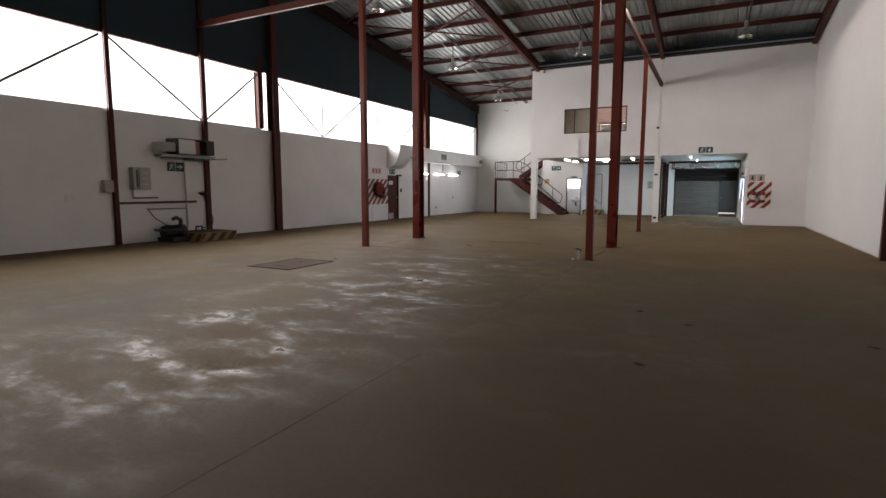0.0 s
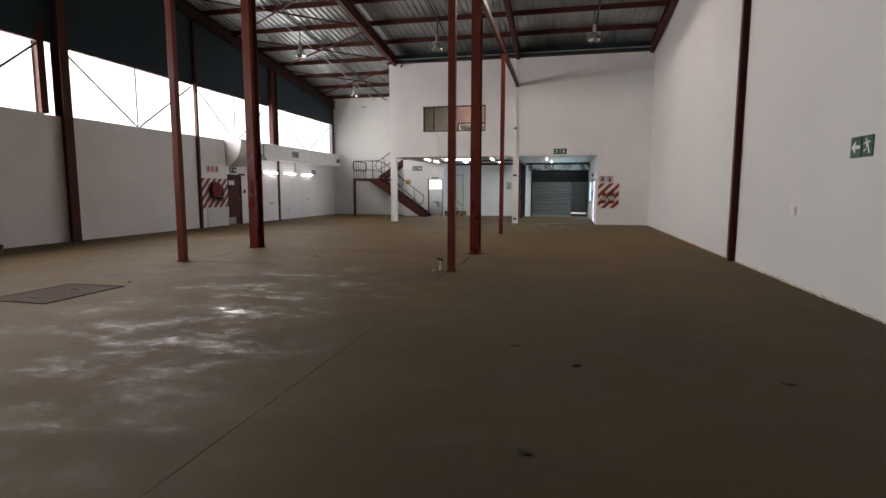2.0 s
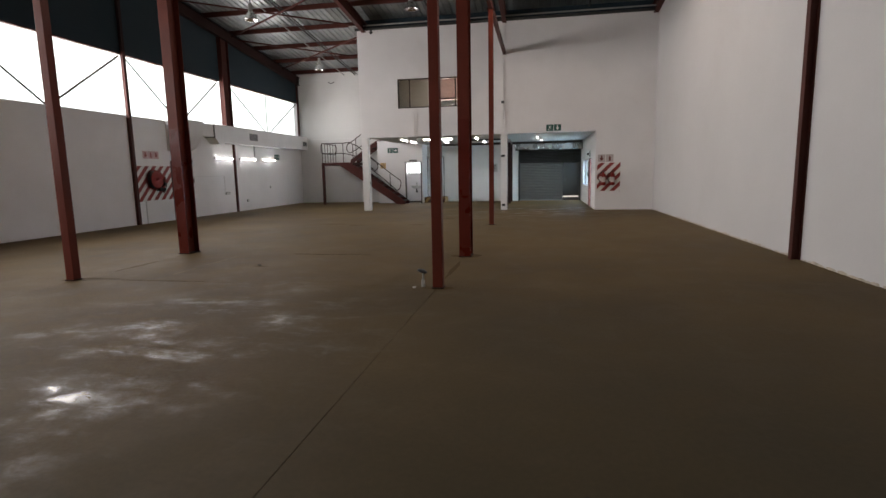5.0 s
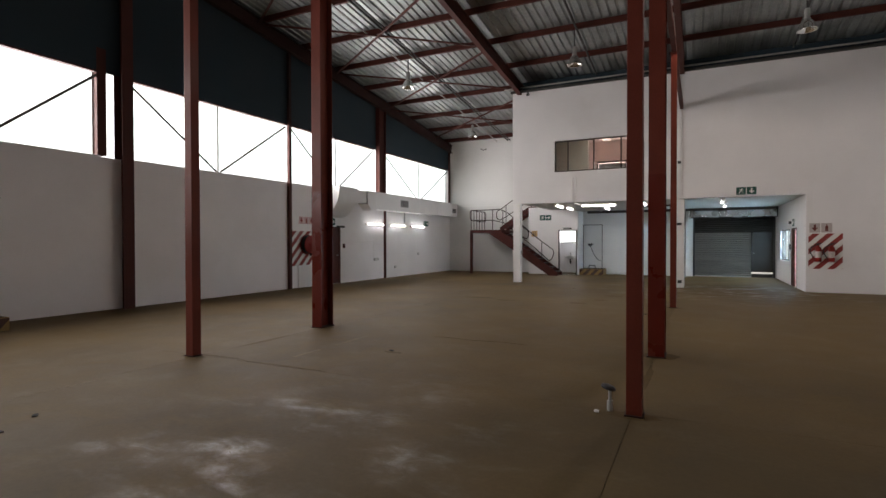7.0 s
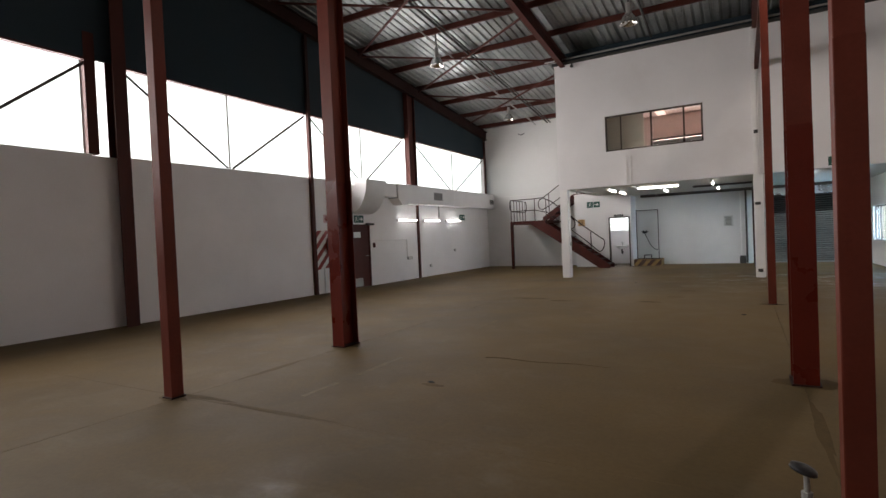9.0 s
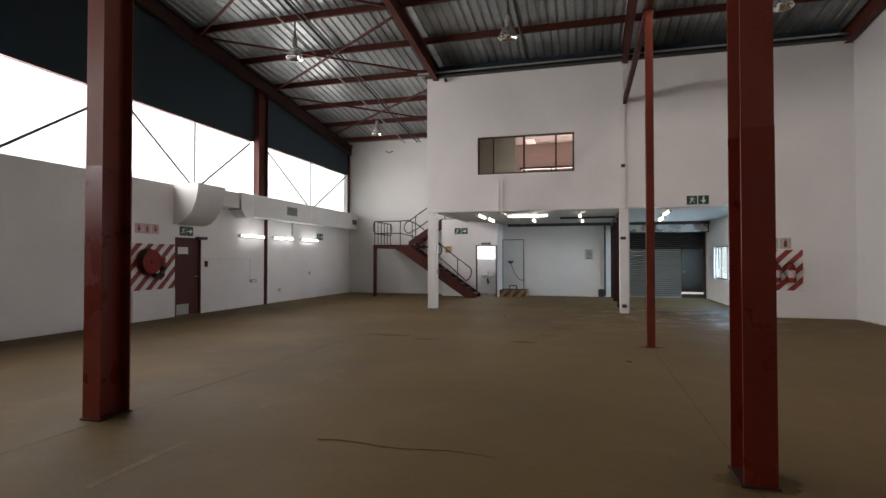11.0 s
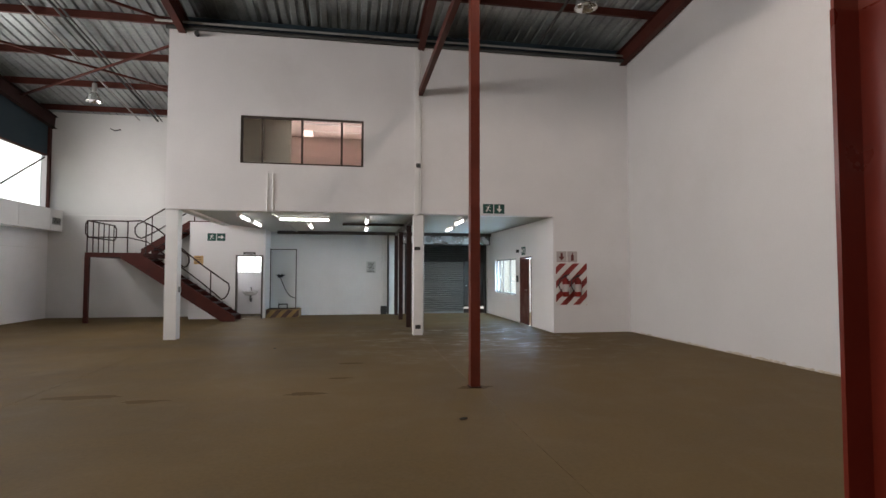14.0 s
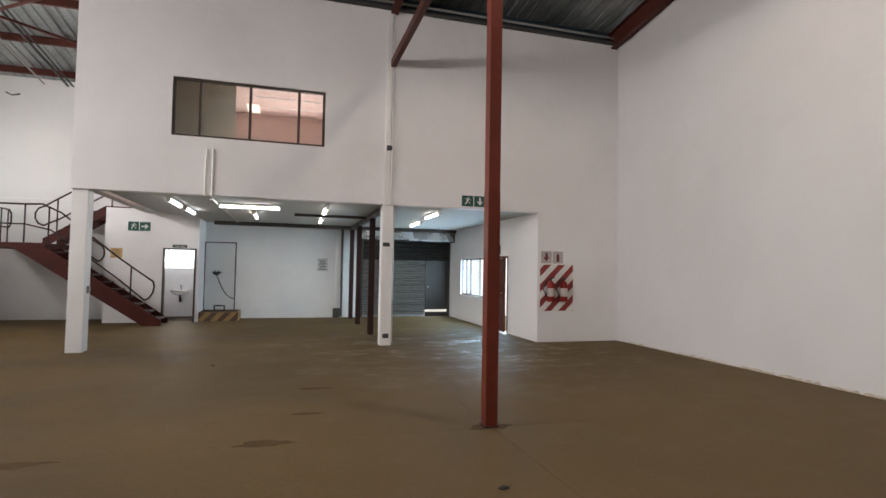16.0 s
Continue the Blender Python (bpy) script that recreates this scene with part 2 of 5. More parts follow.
M_SWHITE = material("sign_white", (0.75, 0.73, 0.7), 0.5, vary=0.06, scale=5)
M_GREEN = material("sign_green", (0.010, 0.072, 0.056), 0.45, vary=0.1, scale=6)
M_BRIGHTRED = material("extinguisher_red", (0.22, 0.016, 0.011), 0.5, vary=0.1, scale=5, spec=0.25)
M_GREYBOX = material("grey_enclosure", (0.36, 0.36, 0.34), 0.5, vary=0.08, scale=4)
M_RUST = material("rusty_plate", (0.080, 0.052, 0.031), 0.85, vary=0.25, scale=5, bump=0.2, dirt=(0.085, 0.058, 0.04), dirt_amount=0.7, spec=0.12)
M_PORC = material("white_porcelain", (0.8, 0.8, 0.78), 0.2, vary=0.02, bump=0)
M_WCWALL = material("pale_lilac_wall", (0.72, 0.70, 0.71), 0.5, vary=0.04)
M_OFFICE = material("office_wall_grey", (0.66, 0.63, 0.54), 0.7, vary=0.06)
M_OFFICEP = material("office_ceiling_pink", (0.66, 0.52, 0.48), 0.7, vary=0.05)
M_PAPER = material("paper_notice", (0.55, 0.56, 0.53), 0.7, vary=0.1, scale=10)
M_AMBER = material("amber_notice", (0.55, 0.36, 0.16), 0.6, vary=0.1, scale=10)
M_INK = material("dark_print", (0.045, 0.042, 0.036), 0.8, spec=0.1)
M_GROUND = material("outdoor_ground", (0.30, 0.27, 0.22), 0.9, vary=0.2, scale=0.3, fine=6, bump=0.1)
M_LEAF = material("foliage", (0.06, 0.10, 0.03), 0.6, vary=0.4, scale=2)
M_BARK = material("bark", (0.12, 0.085, 0.06), 0.85, vary=0.3, scale=4, bump=0.3)
M_PINK = material("pink_faded_panel", (0.62, 0.30, 0.27), 0.55, vary=0.08)
M_REFL = material("polished_reflector", (0.75, 0.75, 0.74), 0.18, metal=0.9, vary=0.05, bump=0)
M_TUBE = glow("fluorescent_tube", (1.0, 0.98, 0.95), 12.0)
M_PANEL = glow("office_panel_light", (1.0, 0.80, 0.72), 0.9)
M_BULB = glow("lit_high_bay_bulb", (1.0, 0.86, 0.78), 40.0)
M_COOL = material("cool_white_wall_paint", (0.722, 0.718, 0.700), 0.6, vary=0.05, scale=0.7, fine=45, bump=0.12, dirt=(0.45, 0.44, 0.40), dirt_amount=0.2)
M_DRUM = material("bright_galvanised_cover", (0.55, 0.56, 0.56), 0.28, metal=0.9, vary=0.15, scale=2.5, bump=0.35)
M_PINKSIGN = material("faded_pink_sign", (0.60, 0.40, 0.39), 0.5, vary=0.2, scale=9)
M_GREYSIGN = material("weathered_grey_sign", (0.46, 0.41, 0.39), 0.5, vary=0.1, scale=9)
M_DEEPRED = material("deep_red_symbol", (0.13, 0.025, 0.02), 0.5, vary=0.1, scale=9)
M_TUBE_OFF = material("lamp_glass", (0.7, 0.7, 0.68), 0.15, vary=0.03, bump=0)
M_GLASS = glass("window_glass")

# ---------------------------------------------------------------- mesh helpers


def box(bm, x0, x1, y0, y1, z0, z1, bevel=0.0):
    r = bmesh.ops.create_cube(bm, size=1.0, matrix=Matrix.Translation(((x0 + x1) / 2, (y0 + y1) / 2, (z0 + z1) / 2))
                              @ Matrix.Diagonal((abs(x1 - x0), abs(y1 - y0), abs(z1 - z0), 1)))
    if bevel:
        edges = list({e for v in r["verts"] for e in v.link_edges})
        bmesh.ops.bevel(bm, geom=edges, offset=bevel, segments=2, affect="EDGES", profile=0.6)


def rod(bm, a, b, r, sides=8, r2=None):
    a, b = Vector(a), Vector(b)
    d = b - a
    m = Matrix.Translation((a + b) / 2) @ d.to_track_quat("Z", "Y").to_matrix().to_4x4()
    bmesh.ops.create_cone(bm, cap_ends=True, segments=sides, radius1=r, radius2=r if r2 is None else r2, depth=d.length, matrix=m)


def pipe(bm, pts, r, sides=8):
    """A bent pipe through the points: straight runs with a ball at each bend."""
    for a, b in zip(pts, pts[1:]):
        rod(bm, a, b, r, sides)
    for p in pts[1:-1]:
        bmesh.ops.create_icosphere(bm, subdivisions=1, radius=r * 1.08, matrix=Matrix.Translation(p))


def bar(bm, a, b, w, h, up=(0, 0, 1)):
    """A straight bar of rectangular section w (across) by h (up) from a to b."""
    a, b = Vector(a), Vector(b)
    d = (b - a).normalized()
    side = d.cross(Vector(up)).normalized()
    top = side.cross(d).normalized()
    v = []
    for p in (a, b):
        for i, j in ((-1, -1), (1, -1), (1, 1), (-1, 1)):
            v.append(bm.verts.new(p + side * (i * w / 2) + top * (j * h / 2)))
    for f in ((0, 1, 2, 3), (7, 6, 5, 4), (0, 4, 5, 1), (1, 5, 6, 2), (2, 6, 7, 3), (3, 7, 4, 0)):
        bm.faces.new([v[i] for i in f])


def prism(bm, poly, axis, lo, hi):
    """Extrude a polygon of (u, v) along axis: x -> (y, z), y -> (x, z), z -> (x, y)."""
    def at(u, v, w):
        return {"x": (w, u, v), "y": (u, w, v), "z": (u, v, w)}[axis]
    a = [bm.verts.new(at(u, v, lo)) for u, v in poly]
    b = [bm.verts.new(at(u, v, hi)) for u, v in poly]
    bm.faces.new(a)
    bm.faces.new(b[::-1])
    for i in range(len(poly)):
        j = (i + 1) % len(poly)
        bm.faces.new((a[i], b[i], b[j], a[j]))


def lathe(bm, profile, at=(0, 0, 0), sides=20):
    rings = []
    for r, z in profile:
        rings.append([bm.verts.new((at[0] + r * math.cos(2 * math.pi * k / sides), at[1] + r * math.sin(2 * math.pi * k / sides), at[2] + z))
                      for k in range(sides)])
    for p, q in zip(rings, rings[1:]):
        for k in range(sides):
            bm.faces.new((p[k], p[(k + 1) % sides], q[(k + 1) % sides], q[k]))


def part(name, bm, mat, parent=None, label="", smooth=False):
    bmesh.ops.recalc_face_normals(bm, faces=bm.faces)
    me = bpy.data.meshes.new(name)
    bm.to_mesh(me)
    bm.free()
    me.materials.append(mat)
    if smooth:
        me.shade_smooth()
    ob = new(name, me)
    if parent is not None:
        ob.parent = parent
        ob.matrix_parent_inverse = parent.matrix_basis.inverted()
    if label:
        ob["label"] = label
    return ob


def boxpart(name, dims, mat, parent=None, label="", bevel=0.0):
    bm = bmesh.new()
    box(bm, *dims, bevel=bevel)
    return part(name, bm, mat, parent, label)


def thing(name, at, label, category, group=""):
    e = new(name)
    e.location = at
    e.matrix_basis = Matrix.Translation(at)
    return tagged(e, label, category, group)


def structure(ob, label, category="structure"):
    return tagged(ob, label, category, kind="structure")


def cut_wall(bm, axis, lo, hi, u0, u1, z0, z1, holes):
    """A wall slab across axis ('x' or 'y') between lo and hi, over u0..u1 and z0..z1, with rectangular holes (u0, u1, z0, z1)."""
    us = sorted({u0, u1, *[h[0] for h in holes], *[h[1] for h in holes]})
    zs = sorted({z0, z1, *[h[2] for h in holes], *[h[3] for h in holes]})
    cells = {}
    for i in range(len(us) - 1):
        for k in range(len(zs) - 1):
            cu, cz = (us[i] + us[i + 1]) / 2, (zs[k] + zs[k + 1]) / 2
            cells[i, k] = not any(h[0] < cu < h[1] and h[2] < cz < h[3] for h in holes)
    vs = {}

    def v(w, u, z):
        if (w, u, z) not in vs:
            vs[w, u, z] = bm.verts.new((w, u, z) if axis == "x" else (u, w, z))
        return vs[w, u, z]

    for (i, k), solid in cells.items():
        if not solid:
            continue
        a, b, c, d = us[i], us[i + 1], zs[k], zs[k + 1]
        for w in (lo, hi):
            bm.faces.new((v(w, a, c), v(w, b, c), v(w, b, d), v(w, a, d)))
        for (di, dk), (p, q) in {(-1, 0): ((a, c), (a, d)), (1, 0): ((b, c), (b, d)), (0, -1): ((a, c), (b, c)), (0, 1): ((a, d), (b, d))}.items():
            if not cells.get((i + di, k + dk), False):
                bm.faces.new((v(lo, *p), v(hi, *p), v(hi, *q), v(lo, *q)))


# ---------------------------------------------------------------- plan
LEFT, RIGHT, BACK, END = -13.1, 3.54, 32.1, -6.0      # inner faces of the hall's walls
FRONT, MEZL, SOFF, MEZTOP = 25.66, -7.5, 2.88, 6.93    # mezzanine front wall, its corner, soffit, top of the wall
SIDE = 1.5                                             # side wall of the loading bay
WCY = 31.0                                             # front of the washroom wall
SILL, HEAD = 3.37, 5.25
RIDGE_Y = 12.0


def roof_z(y):
    """Underside of the roof sheets."""
    return 7.47 + 0.115 * (25.3 - max(y, 2 * RIDGE_Y - y))


# ---------------------------------------------------------------- floor and ground
bm = bmesh.new()
bmesh.ops.create_grid(bm, x_segments=8, y_segments=8, size=2500, matrix=Matrix.Translation((0, 0, -0.16)))
structure(part("ground", bm, M_GROUND), "bare pale brown ground outside the warehouse", "ground")
floor = structure(boxpart("floor", (LEFT - 0.2, RIGHT + 0.2, END - 0.2, 33.4, -0.155, -0.006), M_RUST), "worn brown concrete warehouse floor in large slabs", "floor")
xs, ys = [LEFT - 0.2, -7.22, -1.83, RIGHT + 0.2], [END - 0.2, 11.93, 20.0, 33.4]
for a, b in zip(xs, xs[1:]):
    for c, d in zip(ys, ys[1:]):
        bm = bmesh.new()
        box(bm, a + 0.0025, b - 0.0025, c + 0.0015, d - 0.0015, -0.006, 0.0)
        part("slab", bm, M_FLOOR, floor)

M_SKY = glow("overcast_sky", (1.0, 0.985, 0.985), 1.25)
M_GLARE = glow("sunlit_yard_glare", (0.95, 0.98, 1.0), 3.5)
for name_, dims in (("backdrop_west", (-70.1, -70, -80, 120, -0.15, 90)), ("backdrop_east", (6.5, 6.6, 24, 52, -0.15, 9)), ("backdrop_north", (-70, 60, 95, 95.1, -0.15, 60))):
    bd = boxpart(name_, dims, M_GLARE if name_ == "backdrop_east" else M_SKY)
    structure(bd, "blank white overcast sky beyond the windows", "backdrop")
# ---------------------------------------------------------------- walls
bm = bmesh.new()
door_hole = (21.77, 22.71, -0.1, 2.05)
cut_wall(bm, "x", LEFT - 0.23, LEFT, END - 0.23, BACK + 0.2, -0.1, HEAD - 0.01, [door_hole, (-1.55, BACK - 0.1, SILL, HEAD - 0.01)])
structure(part("wall_west", bm, M_WEST), "white painted brick wall below a strip of high windows", "wall")
# dark sheeting above the window strip
bm = bmesh.new()
prism(bm, [(END - 0.2, HEAD), (BACK + 0.2, HEAD), (BACK + 0.2, roof_z(BACK) + 0.12), (RIDGE_Y, roof_z(RIDGE_Y) + 0.12), (END - 0.2, roof_z(END) + 0.12)], "x", LEFT - 0.08, LEFT - 0.02)
structure(part("cladding_west", bm, M_CLAD), "dark blue-grey sheeting above the windows", "cladding")
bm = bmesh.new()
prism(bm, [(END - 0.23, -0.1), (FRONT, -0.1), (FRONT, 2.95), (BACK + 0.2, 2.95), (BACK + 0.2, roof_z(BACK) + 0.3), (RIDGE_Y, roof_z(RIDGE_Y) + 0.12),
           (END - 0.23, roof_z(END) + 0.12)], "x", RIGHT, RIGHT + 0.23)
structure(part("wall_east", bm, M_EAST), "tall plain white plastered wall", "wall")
bm = bmesh.new()
box(bm, LEFT - 0.23, RIGHT + 0.23, END - 0.23, END, -0.1, roof_z(END) + 0.1)
structure(part("wall_south", bm, M_ENDWALL), "plain grey end wall of the hall", "wall")
# back wall: washroom recess and roller shutter cut through
bm = bmesh.new()
cut_wall(bm, "y", BACK, BACK + 0.2, LEFT, RIGHT + 0.23, -0.1, roof_z(BACK), [(-7.55, -6.25, 0, 2.6), (-1.56, SIDE - 0.05, -0.02, 2.84)])
structure(part("wall_north", bm, M_COOL), "white painted back wall", "wall")
# mezzanine front
bm = bmesh.new()
cut_wall(bm, "y", FRONT, FRONT + 0.22, MEZL, RIGHT, -0.1, MEZTOP, [(MEZL, SIDE, -0.1, SOFF), (-5.95, -3.19, 3.96, 5.06)])
structure(part("wall_mezzanine", bm, M_WHITE), "white upper-storey wall with an office window, open below", "wall")
bm = bmesh.new()
cut_wall(bm, "x", MEZL, MEZL + 0.2, FRONT + 0.22, BACK, SOFF + 0.2, MEZTOP, [(30.9, 31.9, 2.95, 5.2)])
structure(part("wall_mezzanine_side", bm, M_WHITE), "white side wall of the upper storey", "wall")
# soffit slab of the mezzanine with the stair void
bm = bmesh.new()
prism(bm, [(-6.98, FRONT + 0.22), (RIGHT, FRONT + 0.22), (RIGHT, BACK), (-6.25, BACK), (-6.25, 30.9), (-6.98, 29.5)], "z", SOFF, SOFF + 0.2)
structure(part("mezzanine_slab", bm, M_SOFFIT), "grey painted underside of the upper floor", "ceiling")
# loading bay side wall with window and doorway
bm = bmesh.new()
cut_wall(bm, "x", SIDE, SIDE + 0.2, FRONT + 0.22, BACK + 0.2, -0.1, SOFF, [(28.7, 31.05, 0.8, 1.92), (27.28, 28.28, -0.02, 1.94)])
structure(part("wall_loading_bay", bm, M_WHITE), "white side wall with a window and an open doorway", "wall")
# washroom walls
bm = bmesh.new()
cut_wall(bm, "y", WCY, WCY + 0.12, -8.5, -6.2, -0.05, SOFF + 0.2, [(-7.06, -6.3, 0.0, 2.0)])
structure(part("wall_washroom", bm, M_WHITE), "white partition with the washroom doorway", "wall")
bm = bmesh.new()
box(bm, -6.29, -6.2, WCY + 0.12, BACK, -0.05, SOFF)
structure(part("wall_recess", bm, M_WHITE), "white return wall beside the washroom", "wall")
bm = bmesh.new()
box(bm, -7.75, -7.6, WCY + 0.12, BACK, 0, 2.6)
cut_wall(bm, "y", 32.85, 33.0, -7.75, -5.9, 0, 2.7, [(-7.5, -6.4, 1.45, 2.12)])
box(bm, -7.75, -7.6, BACK + 0.2, 32.85, 0, 2.6)
box(bm, -6.25, -6.1, BACK + 0.2, 32.85, 0, 2.6)
structure(part("washroom_walls", bm, M_WCWALL), "pale lilac washroom walls", "wall")
structure(boxpart("washroom_ceiling", (-7.75, -5.9, BACK + 0.2, 33.0, 2.6, 2.7), M_SOFFIT), "plain washroom ceiling", "ceiling")
# office upstairs
bm = bmesh.new()
cut_wall(bm, "y", 30.2, 30.32, -7.2, -2.1, SOFF + 0.2, 5.75, [(-5.2, -2.4, 4.0, 4.83)])
box(bm, -2.2, -2.1, FRONT + 0.22, 30.2, SOFF + 0.2, 5.75)
structure(part("office_walls", bm, M_OFFICEP), "pinkish office walls seen through the window", "wall")
structure(boxpart("office_ceiling", (-7.25, -2.1, FRONT + 0.22, 30.32, 5.75, 5.85), M_OFFICEP), "pink-tinted office ceiling", "ceiling")
structure(boxpart("office_partition", (-6.9, -4.95, 26.6, 26.7, SOFF + 0.2, 5.75), M_OFFICE), "grey-green partition behind the office window", "wall")

# ---------------------------------------------------------------- roof
PITCH = 0.229
bm = bmesh.new()
prof = []
x = LEFT - 0.25
while x < RIGHT + 0.3:
    prof += [(x, 0.0), (x + 0.13, 0.0), (x + 0.155, 0.038), (x + 0.204, 0.038)]
    x += PITCH
cuts = [END - 0.3, RIDGE_Y, BACK + 0.25]
rows = [[bm.verts.new((px, cy, roof_z(cy) + pz)) for px, pz in prof] for cy in cuts]
for p, q in zip(rows, rows[1:]):
    for i in range(len(prof) - 1):
        bm.faces.new((p[i], p[i + 1], q[i + 1], q[i]))
structure(part("ceiling_roof_sheets", bm, M_ROOF), "galvanised ribbed roof sheets seen from below", "roof")

PURLINS = [31.45 - 1.79 * i for i in range(21)]
for y in PURLINS:
    bm = bmesh.new()
    z = roof_z(y)
    prism(bm, [(y - 0.035, z - 0.005), (y + 0.035, z - 0.005), (y + 0.035, z - 0.02), (y - 0.025, z - 0.02), (y - 0.025, z - 0.16), (y + 0.035, z - 0.16),
               (y + 0.035, z - 0.175), (y - 0.035, z - 0.175)], "x", LEFT, MEZL + 0.1 if y > FRONT else RIGHT)
    tagged(part("roof_purlin", bm, M_REDDULL), "red-brown steel roof purlin under the sheets", "purlin", "roof purlins")


def i_section(bm, a, b, width, depth, up, flange=0.014, web=0.01):
    """A rolled steel joist from a to b: an extruded I profile."""
    a, b, up = Vector(a), Vector(b), Vector(up).normalized()
    d = (b - a).normalized()
    side = d.cross(up).normalized()
    top = side.cross(d).normalized()
    w, h, f, t = width / 2, depth / 2, flange, web / 2
    prof = [(-w, -h), (w, -h), (w, -h + f), (t, -h + f), (t, h - f), (w, h - f), (w, h), (-w, h), (-w, h - f), (-t, h - f), (-t, -h + f), (-w, -h + f)]
    ends = [[bm.verts.new(p + side * u + top * v) for u, v in prof] for p in (a, b)]
    for k in range(12):
        bm.faces.new((ends[0][k], ends[0][(k + 1) % 12], ends[1][(k + 1) % 12], ends[1][k]))
    for e in ends:
        for q in ((0, 1, 2, 3, 10, 11), (3, 4, 9, 10), (4, 5, 6, 7, 8, 9)):
            bm.faces.new([e[i] for i in q])


for x, far in ((LEFT + 0.12, BACK - 0.05), (-7.22, BACK - 0.05), (-1.84, BACK - 0.05), (RIGHT - 0.12, BACK - 0.05)):
    for y0, y1 in ((END, RIDGE_Y), (RIDGE_Y, far)):
        bm = bmesh.new()
        i_section(bm, (x, y0, roof_z(y0) - 0.38), (x, y1, roof_z(y1) - 0.38), 0.16, 0.40, (0, 0, 1))
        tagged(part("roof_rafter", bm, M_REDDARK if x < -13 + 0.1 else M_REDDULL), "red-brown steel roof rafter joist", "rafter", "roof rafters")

# ---------------------------------------------------------------- window strip
POSTS_THICK, POSTS_THIN = (3.75, 14.53, 25.35), (-1.6, 9.22, 20.03)
# first span is an unseen bay, added to light the near floor
spans = [(-1.5, 3.34, None), (4.0, 9.17, None), (9.27, 14.2, 11.98), (14.78, 20.0, 17.35), (20.1, 24.98, 22.5), (25.66, 31.9, 28.75)]
for n, (a, b, mid) in enumerate(spans):
    win = thing("window_%d" % (n + 1), (LEFT - 0.1, (a + b) / 2, SILL), "high strip window with thin cross braces, glaring white daylight", "window")
    win["kind"] = "structure"
    bm = bmesh.new()
    box(bm, LEFT - 0.16, LEFT - 0.02, a, b, SILL + 0.002, SILL + 0.035)
    part("window_sill", bm, M_WHITE2, win)
    bm = bmesh.new()
    box(bm, LEFT - 0.12, LEFT + 0.0, a, b, HEAD - 0.045, HEAD - 0.004)
    part("window_head", bm, M_REDDULL, win)
    m = mid or (a + b) / 2
    bm = bmesh.new()
    bar(bm, (LEFT - 0.05, m, SILL + 0.035), (LEFT - 0.05, m, HEAD - 0.045), 0.034, 0.03, (0, 1, 0))
    part("mullion", bm, M_FRAME, win)
    for end in (a + 0.05, b - 0.05):
        bm = bmesh.new()
        bar(bm, (LEFT - 0.03, m + (0.06 if end > m else -0.06), SILL + 0.045), (LEFT - 0.03, end, HEAD - 0.09), 0.055, 0.006, (1, 0, 0.001))
        part("cross_brace", bm, M_FRAME, win)
    bm = bmesh.new()
    box(bm, LEFT - 0.135, LEFT - 0.129, a, b, SILL + 0.036, HEAD - 0.046)
    pane = part("pane", bm, M_GLASS, win)
    pane.visible_shadow = False
    c = (a + min(b, 29.8)) / 2
    window_light("daylight", (LEFT - 0.11, c, (SILL + HEAD) / 2), (LEFT + 5, c, (SILL + HEAD) / 2), min(b, 29.8) - a, HEAD - SILL, DAY * (min(b, 29.8) - a), (1.0, 0.938, 0.93), 160)

# ---------------------------------------------------------------- steel posts


PAINT = 2.36  # height of the fresher coat on the columns


def thin_column(x, y, top, label, width=0.13):
    col = thing("steel_column", (x, y, 0), label, "column", "slender columns")
    boxpart("base_plate", (x - 0.078, x + 0.078, y - 0.078, y + 0.078, 0.0, 0.014), M_REDDARK, col)
    bm = bmesh.new()
    box(bm, x - width / 2, x + width / 2, y - width / 2, y + width / 2, 0.014, PAINT, bevel=0.006)
    part("shaft", bm, M_REDTHIN, col)
    bm = bmesh.new()
    box(bm, x - width / 2 + 0.002, x + width / 2 - 0.002, y - width / 2 + 0.002, y + width / 2 - 0.002, PAINT - 0.003, top, bevel=0.006)
    part("upper_shaft", bm, M_REDUP, col, "older, duller red-brown paint")
    boxpart("cap_plate", (x - 0.1, x + 0.1, y - 0.1, y + 0.1, top, top + 0.014), M_REDDULL, col)
    return col


def joist_column(x, y, top, label, width=0.2, depth=0.33):
    col = thing("steel_column", (x, y, 0), label, "column", "heavy columns")
    boxpart("base_plate", (x - 0.115, x + 0.115, y - 0.18, y + 0.18, 0.0, 0.016), M_REDDARK, col)
    bm = bmesh.new()
    i_section(bm, (x, y, 0.016), (x, y, PAINT), width, depth, (0, 1, 0), 0.016, 0.012)
    part("shaft", bm, M_RED, col)
    bm = bmesh.new()
    i_section(bm, (x, y, PAINT - 0.002), (x, y, top), width - 0.004, depth - 0.004, (0, 1, 0), 0.012, 0.008)
    part("upper_shaft", bm, M_REDUP, col, "older, duller red-brown paint")
    return col


LOW = 5.72
for x in (-7.31, -1.81):
    thin_column(x, 11.89, 5.98, "slender red-brown square steel column on the concrete floor")
    joist_column(x, 14.54, roof_z(14.54) - 0.58, "heavy red-brown steel joist column on the concrete floor")
thin_column(-1.84, 20.05, LOW, "slender red-brown steel column carrying the tie beam")
bm = bmesh.new()
bar(bm, (-1.84, 14.76, LOW + 0.09), (-1.84, FRONT, LOW + 0.09), 0.1, 0.15)
tagged(part("tie_beam", bm, M_REDDULL), "red-brown steel tie beam running into the white wall", "beam")
for x0, x1 in ((LEFT, -7.36), (-7.22, -1.89)):
    bm = bmesh.new()
    bar(bm, (x0, 11.89, 6.08), (x1, 11.89, 6.08), 0.1, 0.16)
    tagged(part("tie_beam", bm, M_REDDULL), "dull red steel tie beam between columns", "beam")

